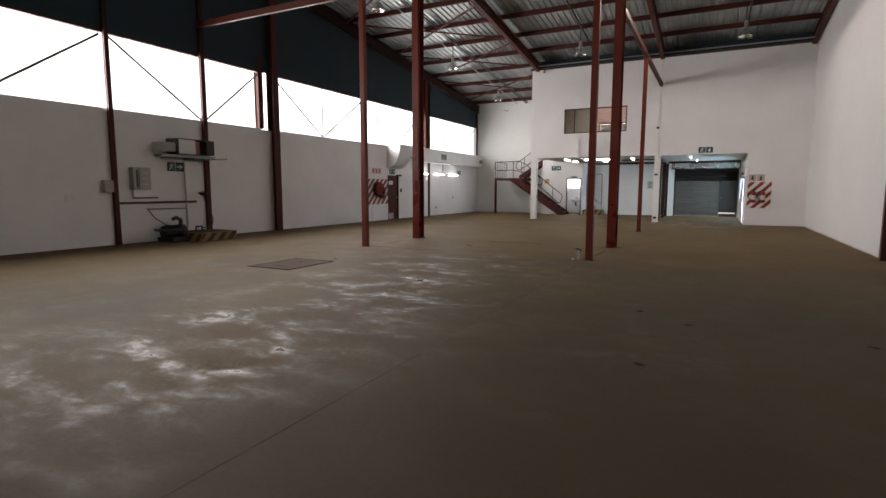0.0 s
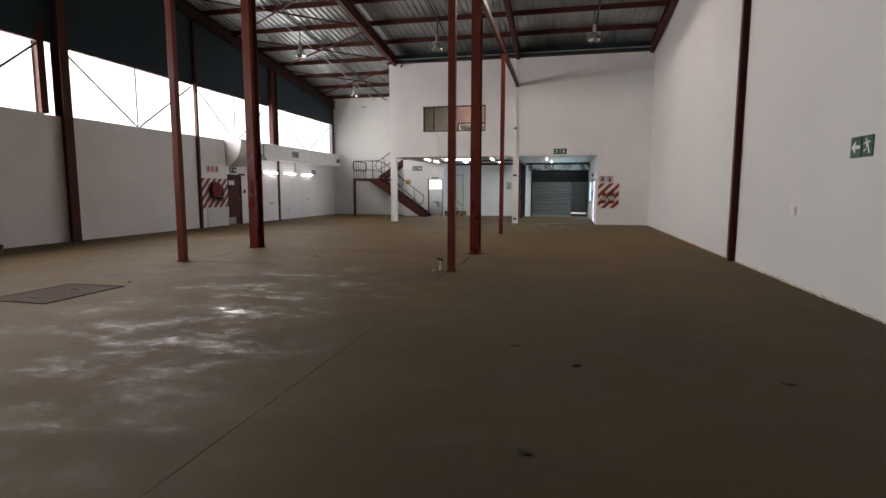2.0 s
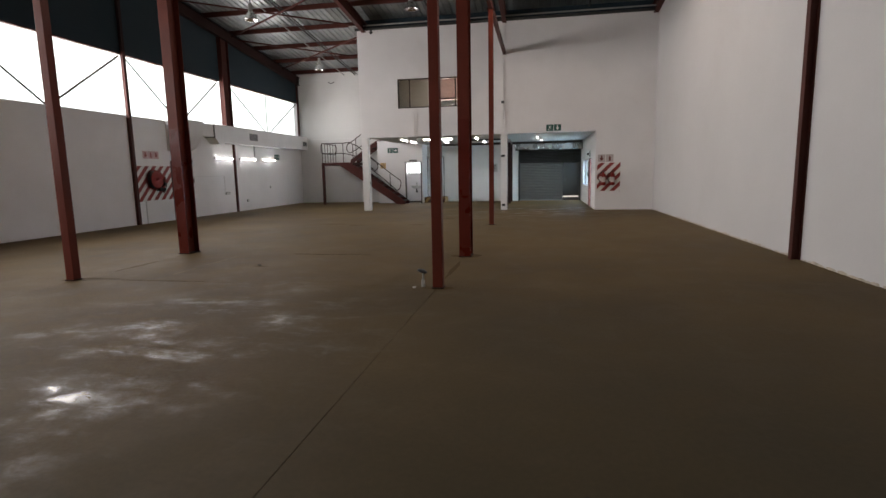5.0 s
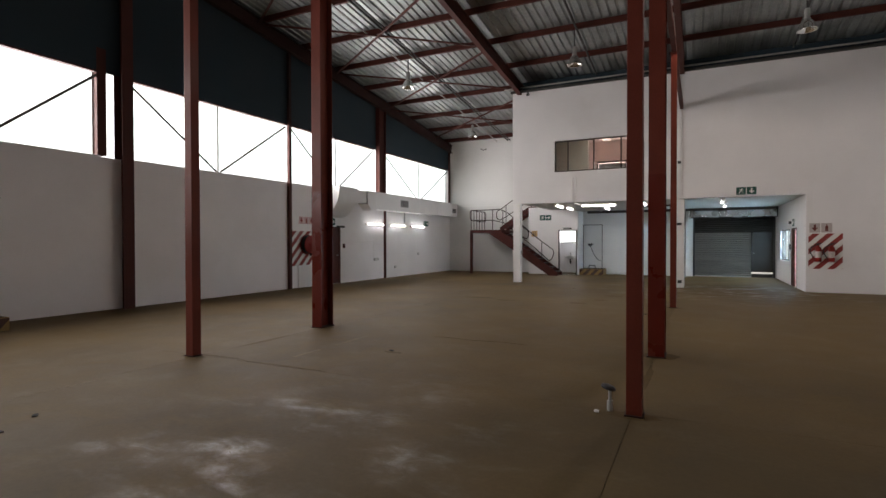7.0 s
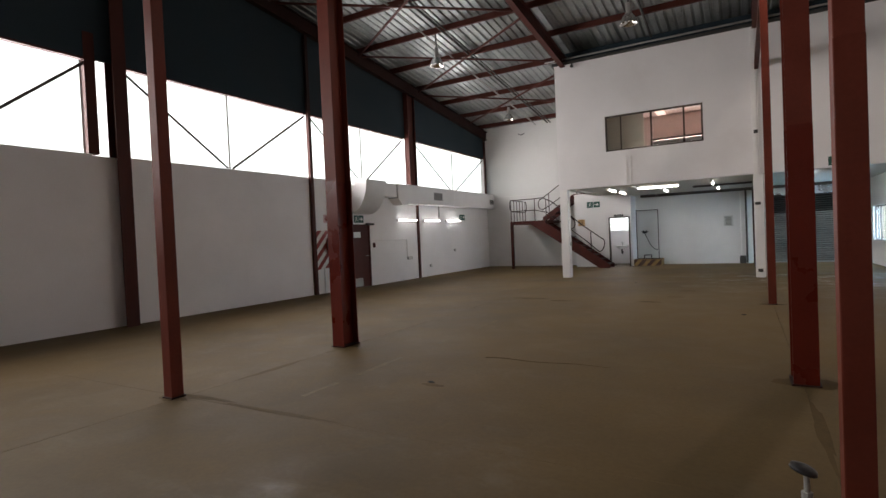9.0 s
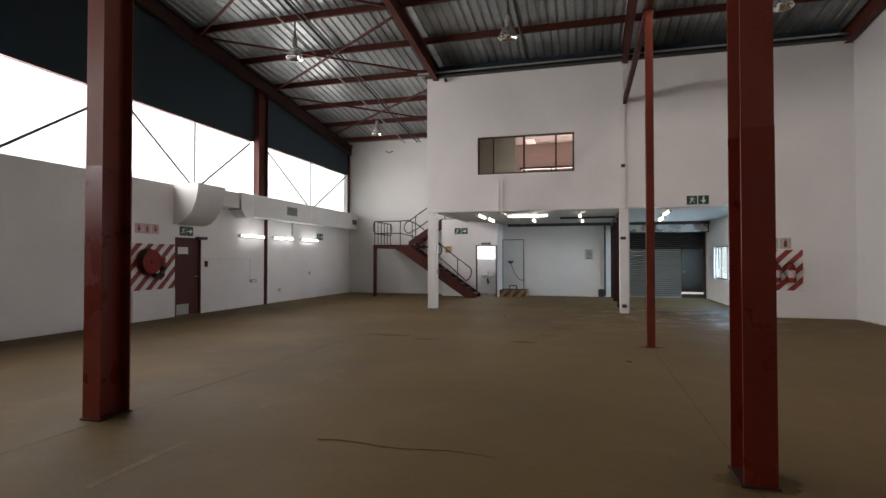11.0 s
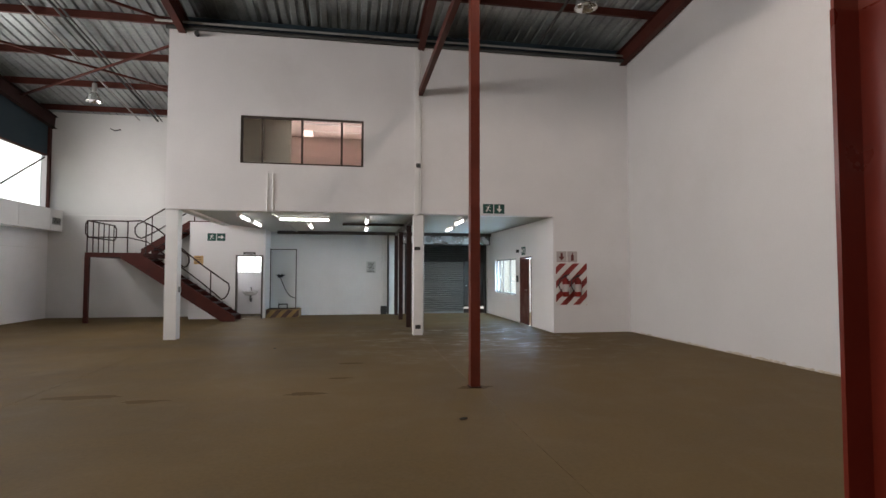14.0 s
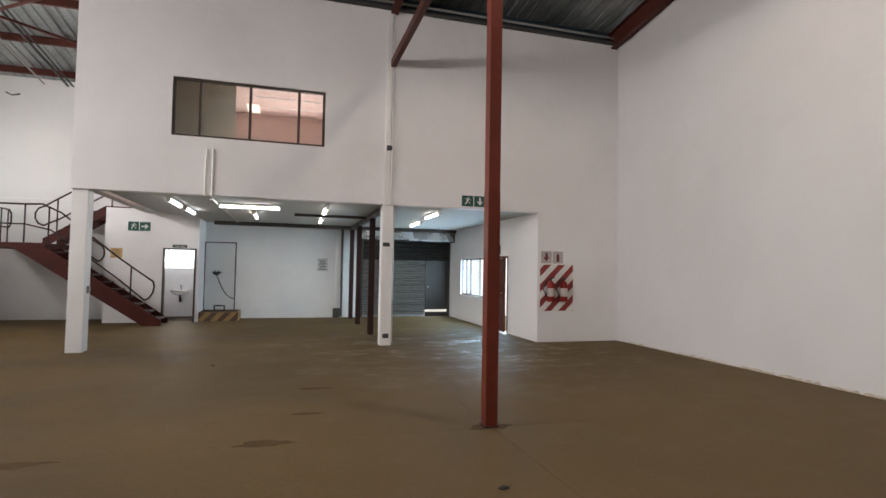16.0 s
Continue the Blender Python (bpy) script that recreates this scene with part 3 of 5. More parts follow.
for y in POSTS_THICK:
    col = thing("wall_post", (LEFT, y, 0), "dark red steel joist post against the white wall", "post", "wall posts")
    top = roof_z(y) - 0.5
    lo = 0.0
    if y > 25:
        bm = bmesh.new()
        bar(bm, (LEFT + 0.03, 25.7, 0), (LEFT + 0.03, 25.7, 2.79), 0.07, 0.1, (0, 1, 0))
        part("lower_flange", bm, M_REDDULL, col)
    bm = bmesh.new()
    if y > 25:
        lo = SILL + 0.1
        i_section(bm, (LEFT + 0.06, 25.36, lo), (LEFT + 0.06, 25.36, top), 0.2, 0.5, (0, 1, 0))
    else:
        i_section(bm, (LEFT + 0.1, y + 0.12, lo), (LEFT + 0.1, y + 0.12, top), 0.26, 0.3, (1, 0, 0))
    part("shaft", bm, M_REDDULL, col)
    if y < 25:
        bm = bmesh.new()
        box(bm, LEFT - 0.2, LEFT - 0.01, y - 0.4, y - 0.2, SILL + 0.04, HEAD + 0.5)
        part("outer_stanchion", bm, M_REDDULL, col)
for y in POSTS_THIN + (11.95,):
    bm = bmesh.new()
    half = 0.07 if y == 11.95 else 0.055
    post = thing("wall_post", (LEFT, y, 0), "slim dark red steel post against the white wall", "post", "wall posts")
    box(bm, LEFT, LEFT + 0.1, y - half, y + half, 0, HEAD + 0.05, bevel=0.006)
    part("shaft", bm, M_REDDULL, post)
    # shade above the windows is put into the darker colour of this length
    boxpart("upper_shaft", (LEFT + 0.004, LEFT + 0.096, y - half + 0.004, y + half - 0.004, HEAD + 0.051, roof_z(y) - 0.59), M_REDDARK, post, "red paint darkened for the shade under the roof")
for y in (3.75, 14.5):
    bm = bmesh.new()
    i_section(bm, (RIGHT - 0.066, y, 0), (RIGHT - 0.066, y, roof_z(y) - 0.4), 0.12, 0.13, (1, 0, 0))
    tagged(part("wall_post", bm, M_REDDULL), "dark red-brown steel post against the tall white wall", "post", "wall posts")

# ---------------------------------------------------------------- mezzanine columns, posts and pipes


def white_column(x0, x1, y0, y1):
    bm = bmesh.new()
    box(bm, x0, x1, y0, y1, 0, SOFF, bevel=0.012)
    return tagged(part("concrete_column", bm, M_WHITE2), "white painted concrete column under the upper storey", "column", "white columns")


white_column(-7.5, -7.24, 25.72, 26.0)
wc = white_column(-1.99, -1.76, 25.72, 25.98)
for y in (27.6, 29.95, 31.7):
    bm = bmesh.new()
    i_section(bm, (-1.9, y, 0), (-1.9, y, SOFF), 0.12, 0.16, (0, 1, 0))
    tagged(part("steel_post", bm, M_RAIL), "dark red-brown steel post under the upper floor", "post", "mezzanine posts")

# ---------------------------------------------------------------- shared makers of things


def clip_band(rect, a, b, slant):
    """The part of the rectangle (u0, u1, v0, v1) between the slanted lines u + slant * v = a and = b."""
    u0, u1, v0, v1 = rect
    poly = [(u0, v0), (u1, v0), (u1, v1), (u0, v1)]
    for side, lim in ((1, a), (-1, -b)):
        out = []
        for p, q in zip(poly, poly[1:] + poly[:1]):
            fp, fq = side * (p[0] + slant * p[1]) - lim, side * (q[0] + slant * q[1]) - lim
            if fp >= 0:
                out.append(p)
            if fp * fq < 0:
                k = fp / (fp - fq)
                out.append((p[0] + k * (q[0] - p[0]), p[1] + k * (q[1] - p[1])))
        poly = out
        if len(poly) < 3:
            return []
    return poly


def stripes(name, rect, axis, lo, hi, mat, parent, pitch, share=0.5, slant=-1.0, start=0.0):
    u0, u1, v0, v1 = rect
    low = min(u0 + slant * v0, u0 + slant * v1)
    high = max(u1 + slant * v0, u1 + slant * v1)
    a = low - pitch + start
    while a < high:
        poly = clip_band(rect, a, a + pitch * share, slant)
        if len(poly) > 2:
            bm = bmesh.new()
            prism(bm, poly, axis, lo, hi)
            part(name, bm, mat, parent)
        a += pitch


def exit_sign(axis, wall, out, u, z, w, h, arrow="down", flip=1):
    """Two green square plates: a pictogram and an arrow. out: +1 or -1, the way it faces along the axis."""
    at = (wall, u, z) if axis == "x" else (u, wall, z)
    sign = thing("exit_sign", at, "green emergency exit sign with white pictogram and arrow", "sign", "exit signs")
    tile = w / 2 - 0.022
    for k, c in enumerate((u - w / 4, u + w / 4)):
        bm = bmesh.new()
        prism(bm, [(c - tile / 2, z - h / 2), (c + tile / 2, z - h / 2), (c + tile / 2, z + h / 2), (c - tile / 2, z + h / 2)], axis, wall + out * 0.001, wall + out * 0.012)
        part("plate", bm, M_GREEN, sign)
        s = h * 0.38
        bm = bmesh.new()
        lo, hi = wall + out * 0.0135, wall + out * 0.0155
        if (k == 1) == (flip == 1):
            if arrow == "down":
                shape = [(-0.22, 1), (0.22, 1), (0.22, 0), (0.8, 0), (0, -1), (-0.8, 0), (-0.22, 0)]
            elif arrow == "right":
                shape = [(-1, 0.22), (-1, -0.22), (0, -0.22), (0, -0.8), (1, 0), (0, 0.8), (0, 0.22)]
            else:
                shape = [(1, 0.22), (1, -0.22), (0, -0.22), (0, -0.8), (-1, 0), (0, 0.8), (0, 0.22)]
            prism(bm, [(c + p * s, z + q * s) for p, q in shape], axis, lo, hi)
            part("arrow", bm, M_SWHITE, sign)
        else:
            for shape in ([(-0.35, -0.1), (0.1, -0.2), (0.3, 0.5), (-0.1, 0.6)], [(-0.35, -0.15), (-0.1, -0.25), (-0.5, -0.95), (-0.75, -0.85)],
                          [(0.0, -0.2), (0.25, -0.25), (0.75, -0.5), (0.65, -0.7)], [(0.3, 0.45), (0.75, 0.2), (0.8, 0.35), (0.3, 0.6)],
                          [(0.15, 0.65), (0.4, 0.65), (0.4, 0.95), (0.15, 0.95)], [(-0.1, 0.55), (-0.6, 0.35), (-0.65, 0.5), (-0.1, 0.7)]):
                prism(bm, [(c + p * s, z + q * s) for p, q in shape], axis, lo, hi)
            part("pictogram", bm, M_SWHITE, sign)
    return sign


def batten_light(at, along, length, up, label="lit white fluorescent batten light"):
    """A lit fluorescent fitting: body against its support, glowing tube cover, two end caps."""
    at, along, up = Vector(at), Vector(along), Vector(up)
    fit_ = thing("fluorescent_light", tuple(at), label, "light", "fluorescent lights")
    bm = bmesh.new()
    bar(bm, at - along * length / 2 + up * 0.02, at + along * length / 2 + up * 0.02, 0.09, 0.04, up)
    part("body", bm, M_WHITE2, fit_)
    bm = bmesh.new()
    c = at + up * 0.07
    rod(bm, c - along * (length / 2 - 0.04), c + along * (length / 2 - 0.04), 0.027, 12)
    part("tube", bm, M_TUBE, fit_, "glowing white tube", smooth=True)
    for s in (-1, 1):
        bm = bmesh.new()
        e = at + along * s * (length / 2 - 0.02) + up * 0.07
        bar(bm, e - along * 0.018, e + along * 0.018, 0.075, 0.062, up)
        part("end_cap", bm, M_WHITE2, fit_)
    return fit_


def high_bay(x, y, z, lit=False):
    """A pendant with a bell-shaped polished reflector, pale gear housing and a stem from the roof."""
    lamp = thing("pendant_light", (x, y, z), ("lit" if lit else "unlit") + " high-bay pendant with a polished bell reflector hanging from the roof", "light", "high-bay pendants")
    bm = bmesh.new()
    rod(bm, (x, y, z + 0.52), (x, y, roof_z(y) - 0.02), 0.02, 10)
    part("stem", bm, M_DARK, lamp)
    bm = bmesh.new()
    lathe(bm, [(0.0, 0.53), (0.045, 0.53), (0.062, 0.50), (0.062, 0.30), (0.075, 0.285), (0.075, 0.262), (0, 0.262)], (x, y, z))
    part("gear_housing", bm, M_GREYBOX, lamp, "pale grey gear housing", smooth=True)
    bm = bmesh.new()
    lathe(bm, [(0.06, 0.262), (0.105, 0.235), (0.15, 0.17), (0.19, 0.085), (0.215, 0.012), (0.226, 0.0), (0.226, -0.008), (0.21, -0.004), (0.184, 0.08), (0.144, 0.163), (0.10, 0.226), (0.06, 0.25)], (x, y, z), 28)
    part("reflector", bm, M_REFL, lamp, "polished metal bell", smooth=True)
    bm = bmesh.new()
    lathe(bm, [(0.0, 0.05), (0.045, 0.07), (0.055, 0.12), (0.03, 0.2), (0.0, 0.21)], (x, y, z), 14)
    part("bulb", bm, M_BULB if lit else M_TUBE_OFF, lamp, "glowing warm bulb" if lit else "", smooth=True)
    return lamp


for p in ((-10.17, 22.6, 6.7), (-4.64, 22.78, 6.7), (1.05, 22.75, 6.7), (-10.75, 29.6, 6.36), (-9.9, 16.4, 7.33)):
    high_bay(*p)
high_bay(*LAMP, lit=True)

# under the upper floor
Y, X, DN = (0, 1, 0), (1, 0, 0), (0, 0, -1)
for at, along, ln in (((-6.05, 26.75, SOFF), Y, 1.2), ((-6.02, 28.3, SOFF), Y, 1.2), ((-4.62, 26.85, SOFF), X, 1.25), ((-4.62, 28.75, SOFF), Y, 1.2),
                      ((-3.06, 26.85, SOFF), Y, 1.2), ((-3.0, 29.3, SOFF), Y, 1.2), ((-0.62, 26.85, SOFF), Y, 1.2), ((-0.45, 29.2, SOFF), Y, 1.2)):
    batten_light(at, along, ln, DN)
# on the west wall
for y0 in (24.32, 26.08, 27.86):
    batten_light((LEFT, y0 + 0.62, 2.2), Y, 1.26, (1, 0, 0), "lit white fluorescent batten light on the white wall")

# ---------------------------------------------------------------- west wall, north part
duct = thing("air_duct", (LEFT, 27, 2.8), "white painted sheet-metal air duct along the wall top", "duct")
DX = LEFT + 0.42
bm = bmesh.new()
box(bm, LEFT + 0.002, DX, 24.5, BACK - 0.01, 2.78, 3.46, bevel=0.01)
part("duct_body", bm, M_WHITE2, duct)
bm = bmesh.new()
ell = [(LEFT + 0.002, 3.42)] + [(LEFT + 0.75 * math.cos(a), 3.42 - 1.04 * math.sin(a)) for a in [math.pi / 2 * k / 12 for k in range(13)]]
prism(bm, ell, "y", 21.7, 22.75)
part("curved_hood", bm, M_WHITE2, duct, "curved white hood")
bm = bmesh.new()
box(bm, LEFT + 0.002, LEFT + 0.38, 22.75, 23.87, 2.98, 3.43, bevel=0.006)
part("duct_neck", bm, M_WHITE2, duct)
bm = bmesh.new()
prism(bm, [(23.87, 3.45), (24.5, 3.45), (24.5, 2.74), (24.15, 2.72), (23.87, 2.96)], "x", LEFT + 0.002, LEFT + 0.415)
part("transition_piece", bm, M_WHITE2, duct)
for y0, y1, z0, z1 in ((26.32, 26.98, 2.97, 3.27), (31.5, 31.95, 2.97, 3.2)):
    grille = boxpart("grille", (DX, DX + 0.012, y0, y1, z0, z1), M_GREYBOX, duct, "grey louvre grille")
    for k in range(6):
        z = z0 + 0.035 + k * (z1 - z0 - 0.05) / 6
        boxpart("louvre", (DX + 0.0125, DX + 0.022, y0 + 0.03, y1 - 0.03, z, z + 0.018), M_DARK, grille)
boxpart("duct_flange", (LEFT + 0.002, DX + 0.008, 23.85, 23.88, 2.94, 3.455), M_GREYBOX, duct)
for y in (26.2, 28.0, 29.8, 31.4):
    boxpart("duct_flange", (LEFT + 0.002, DX + 0.006, y, y + 0.025, 2.794, 3.466), M_WHITE2, duct)

door = thing("door_1", (LEFT, 22.25, 0), "closed dark brown painted door with a steel kick plate", "door")
door["kind"] = "structure"
boxpart("door_leaf", (LEFT - 0.07, LEFT - 0.03, 21.82, 22.66, 0.01, 2.0), M_BROWN, door)
for n_, d in (("jamb", (LEFT - 0.1, LEFT + 0.012, 21.772, 21.82, 0, 2.048)), ("jamb", (LEFT - 0.1, LEFT + 0.012, 22.66, 22.708, 0, 2.048)),
              ("head", (LEFT - 0.1, LEFT + 0.012, 21.82, 22.66, 2.0, 2.048))):
    boxpart(n_, d, M_BROWN, door)
boxpart("kick_plate", (LEFT - 0.03, LEFT - 0.027, 21.86, 22.3, 0.03, 0.3), M_GALV, door)
boxpart("door_notice", (LEFT - 0.03, LEFT - 0.027, 21.9, 22.26, 1.62, 1.8), M_SWHITE, door, "small white notice")
bm = bmesh.new()
rod(bm, (LEFT - 0.03, 22.58, 1.02), (LEFT + 0.03, 22.58, 1.02), 0.012)
rod(bm, (LEFT + 0.025, 22.58, 1.02), (LEFT + 0.025, 22.45, 1.02), 0.011)
part("door_handle", bm, M_STEEL, door)
bm = bmesh.new()
box(bm, LEFT - 0.028, LEFT + 0.1, 22.5, 22.86, 2.02, 2.09, bevel=0.008)
tagged(part("door_closer", bm, M_DARK), "dark metal closer above the brown door", "door closer")
exit_sign("x", LEFT, 1, 22.16, 2.22, 0.5, 0.24, "right")
exit_sign("x", LEFT, 1, 29.4, 2.36, 0.5, 0.24, "right")
exit_sign("x", LEFT, 1, 10.96, 2.03, 0.52, 0.25, "right")


def striped_board(axis, wall, out, rect, slant):
    c = ((rect[0] + rect[1]) / 2, rect[2])
    board = thing("hazard_board", (wall, *c) if axis == "x" else (c[0], wall, c[1]), "red and white diagonally striped board on the wall", "sign", "striped boards")
    bm = bmesh.new()
    prism(bm, [(rect[0], rect[2]), (rect[1], rect[2]), (rect[1], rect[3]), (rect[0], rect[3])], axis, wall + out * 0.001, wall + out * 0.006)
    part("backing", bm, M_SWHITE, board)
    stripes("stripe", rect, axis, wall + out * 0.0075, wall + out * 0.0095, M_SRED, board, 0.345, 0.5, slant, 0.1)
    return board


striped_board("x", LEFT, 1, (20.12, 21.76, 0.72, 1.86), -1.0)
striped_board("y", FRONT, -1, (1.56, 2.38, 0.69, 1.72), -1.0)


def fire_sign(axis, wall, out, u0, u1, z0, z1, marks, plate, ink):
    """A row of small square fire-equipment plates, by turns an arrow and a bottle."""
    s = thing("fire_sign", (wall, u0, z0) if axis == "x" else (u0, wall, z0), "faded fire-equipment plates with red symbols in a row", "sign", "fire signs")
    w, h = (u1 - u0) / marks, z1 - z0
    for k in range(marks):
        c, m = u0 + w * (k + 0.5), (z0 + z1) / 2
        g = w / 2 - 0.012
        bm = bmesh.new()
        prism(bm, [(c - g, z0), (c + g, z0), (c + g, z1), (c - g, z1)], axis, wall + out * 0.001, wall + out * 0.006)
        part("plate", bm, plate, s)
        bm = bmesh.new()
        if k % 2 == 0:
            shape = [(-0.1, 0.36), (0.1, 0.36), (0.1, 0.02), (0.3, 0.02), (0, -0.36), (-0.3, 0.02), (-0.1, 0.02)]
        else:
            shape = [(-0.13, -0.36), (0.13, -0.36), (0.13, 0.15), (0.04, 0.26), (0.04, 0.36), (-0.04, 0.36), (-0.04, 0.26), (-0.13, 0.15)]
        prism(bm, [(c + p * h, m + q * h) for p, q in shape], axis, wall + out * 0.0075, wall + out * 0.009)
        part("symbol", bm, ink, s)


fire_sign("x", LEFT, 1, 20.5, 21.24, 2.1, 2.34, 3, M_PINKSIGN, M_SRED)
fire_sign("y", FRONT, -1, 1.57, 2.14, 1.75, 2.02, 2, M_GREYSIGN, M_DEEPRED)

# hose reel: drum, side discs, hub, wound hose and nozzle
reel = thing("fire_hose_reel", (LEFT, 21.1, 1.0), "red fire hose reel mounted on the striped board", "hose reel")
RC = Vector((LEFT + 0.17, 20.84, 1.42))
for off, rad in ((-0.12, 0.335), (0.03, 0.29)):
    bm = bmesh.new()
    lathe(bm, [(0.0, -0.008), (rad - 0.012, -0.008), (rad, 0.0), (rad - 0.012, 0.008), (0.0, 0.008)], sides=32)
    bmesh.ops.transform(bm, matrix=Matrix.Translation(RC + Vector((off, 0, 0))) @ Matrix.Rotation(math.pi / 2, 4, "Y"), verts=bm.verts)
    part("disc", bm, M_BRIGHTRED, reel)
for dy, dz, w, h, mat in ((0.42, 0.0, 0.11, 0.20, M_BRIGHTRED), (0.44, -0.16, 0.13, 0.12, M_RAIL), (0.3, -0.33, 0.30, 0.10, M_RAIL)):
    bm = bmesh.new()
    box(bm, RC.x - 0.15, RC.x - 0.02, RC.y + dy - w / 2, RC.y + dy + w / 2, RC.z + dz - h / 2, RC.z + dz + h / 2, bevel=0.025)
    part("valve_body", bm, mat, reel)
bm = bmesh.new()
for k in range(5):
    o = -0.10 + 0.024 * k
    rod(bm, RC + Vector((o - 0.013, 0, 0)), RC + Vector((o + 0.013, 0, 0)), 0.30 - 0.01 * k, 24)
part("hose", bm, M_BLACK, reel, "wound black hose")
bm = bmesh.new()
rod(bm, RC + Vector((-0.17, 0, 0)), RC + Vector((0.06, 0, 0)), 0.05, 16)
part("hub", bm, M_BRIGHTRED, reel)
bm = bmesh.new()
pipe(bm, [RC + Vector((-0.13, 0, 0)), RC + Vector((-0.13, 0.42, -0.1)), RC + Vector((-0.13, 0.42, -0.42)), RC + Vector((0.02, 0.3, -0.42))], 0.02)
part("supply_pipe", bm, M_BRIGHTRED, reel)
bm = bmesh.new()
pipe(bm, [RC + Vector((0.05, 0.24, 0.0)), RC + Vector((0.06, 0.36, -0.2)), RC + Vector((0.05, 0.3, -0.38)), RC + Vector((0.04, 0.1, -0.36))], 0.014)
part("hose_end", bm, M_BLACK, reel)
bm = bmesh.new()
box(bm, LEFT, LEFT + 0.035, 20.44, 21.75, 0.0, 0.74, bevel=0.01)
structure(part("wall_plinth", bm, M_WHITE), "slightly proud white lower wall panel", "trim")

# surface conduits and sockets on the west wall


def conduit(pts, r, mat, label="thin surface conduit clipped to the wall", name="conduit"):
    bm = bmesh.new()
    pipe(bm, pts, r, 8)
    return tagged(part(name, bm, mat), label, "conduit", "conduits")


def wall_box(axis, wall, out, u, z, w, h, d, label, name="socket_outlet", mat=None, cat="socket"):
    ob = thing(name, (wall, u, z) if axis == "x" else (u, wall, z), label, cat, "wall sockets" if cat == "socket" else "")
    a, b = sorted((wall, wall + out * d))
    bm = bmesh.new()
    if axis == "x":
        box(bm, a, b, u - w / 2, u + w / 2, z - h / 2, z + h / 2, bevel=min(w, h) * 0.06)
    else:
        box(bm, u - w / 2, u + w / 2, a, b, z - h / 2, z + h / 2, bevel=min(w, h) * 0.06)
    part("body", bm, mat or M_GREYBOX, ob)
    a, b = sorted((wall + out * (d + 0.0005), wall + out * (d + 0.004)))
    if axis == "x":
        boxpart("face", (a, b, u - w * 0.32, u + w * 0.32, z - h * 0.3, z + h * 0.3), M_SWHITE if mat is None else mat, ob)
    else:
        boxpart("face", (u - w * 0.32, u + w * 0.32, a, b, z - h * 0.3, z + h * 0.3), M_SWHITE if mat is None else mat, ob)
    return ob


LX = LEFT + 0.012
conduit([(LX, 22.9, 1.5), (LX, 24.9, 1.5), (LX, 24.9, 0.82)], 0.011, M_WHITE2, "thin white conduit bent down the wall")
wall_box("x", LEFT, 1, 25.05, 0.8, 0.3, 0.1, 0.04, "white double socket at the end of the conduit")
wall_box("x", LEFT, 1, 26.55, 0.42, 0.13, 0.1, 0.035, "small white wall socket")
wall_box("x", LEFT, 1, 28.6, 0.95, 0.12, 0.1, 0.035, "small white wall socket")
wall_box("x", LEFT, 1, 22.9, 1.35, 0.08, 0.16, 0.05, "small red-brown call point beside the door", "call_point", M_BROWN, "call point")
wall_box("x", LEFT, 1, 8.15, 1.2, 0.16, 0.16, 0.01, "pale blank plate on the white wall", "blank_plate", M_WHITE2, "plate")
conduit([(LX, 29.65, 2.22), (LX, 31.9, 2.24)], 0.01, M_WHITE2)
bm = bmesh.new()
box(bm, LEFT + 0.002, LEFT + 0.03, 27.3, 27.38, 2.33, 2.8)
tagged(part("cable_trunking", bm, M_GREYBOX), "short grey trunking dropping from the duct", "trunking")

# ---------------------------------------------------------------- west wall, machine corner
board = thing("distribution_board", (LEFT, 9.8, 1.4), "open grey electrical distribution board on the wall", "electrical box")
boxpart("enclosure", (LEFT, LEFT + 0.2, 9.62, 10.08, 1.4, 1.97), M_GREYBOX, board, bevel=0.01)
boxpart("cover", (LEFT + 0.2, LEFT + 0.23, 9.76, 10.06, 1.42, 1.95), M_GREYBOX, board)
boxpart("dark_slot", (LEFT + 0.2005, LEFT + 0.205, 9.68, 9.73, 1.45, 1.9), M_DARK, board)
for k in range(3):
    boxpart("label_plate", (LEFT + 0.2305, LEFT + 0.233, 9.82, 9.98, 1.5 + 0.14 * k, 1.58 + 0.14 * k), M_GREYSIGN, board)
conduit([(LX + 0.03, 9.68, 1.4), (LX + 0.03, 9.68, 1.18), (LX + 0.03, 10.35, 1.18)], 0.022, M_STEEL, "grey cable drop under the board")
wall_box("x", LEFT, 1, 9.02, 1.48, 0.22, 0.3, 0.16, "small grey isolator box beside the steel post", "isolator_box", M_GREYBOX, "electrical box")
boxpart_rail = boxpart("cable_rail", (LEFT + 0.005, LEFT + 0.06, 9.29, 11.55, 1.02, 1.08), M_DARK)
tagged(boxpart_rail, "dark steel rail fixed along the wall", "rail")
conduit([(LX, 10.05, 0.88), (LX, 11.25, 0.86), (LX, 11.25, 0.36)], 0.02, M_STEEL, "grey pipe bent down the wall")
conduit([(LX + 0.02, 10.05, 0.88), (LX + 0.1, 10.2, 0.62), (LX + 0.25, 10.45, 0.42)], 0.012, M_BLACK, "slack black cable hanging to the pump", "cable")
conduit([(LX + 0.03, 11.85, 2.22), (LX + 0.03, 11.24, 2.22), (LX + 0.03, 11.21, 2.18), (LX + 0.03, 11.21, 0.24)], 0.022, M_GALV, "galvanised water pipe down the wall", "water_pipe")

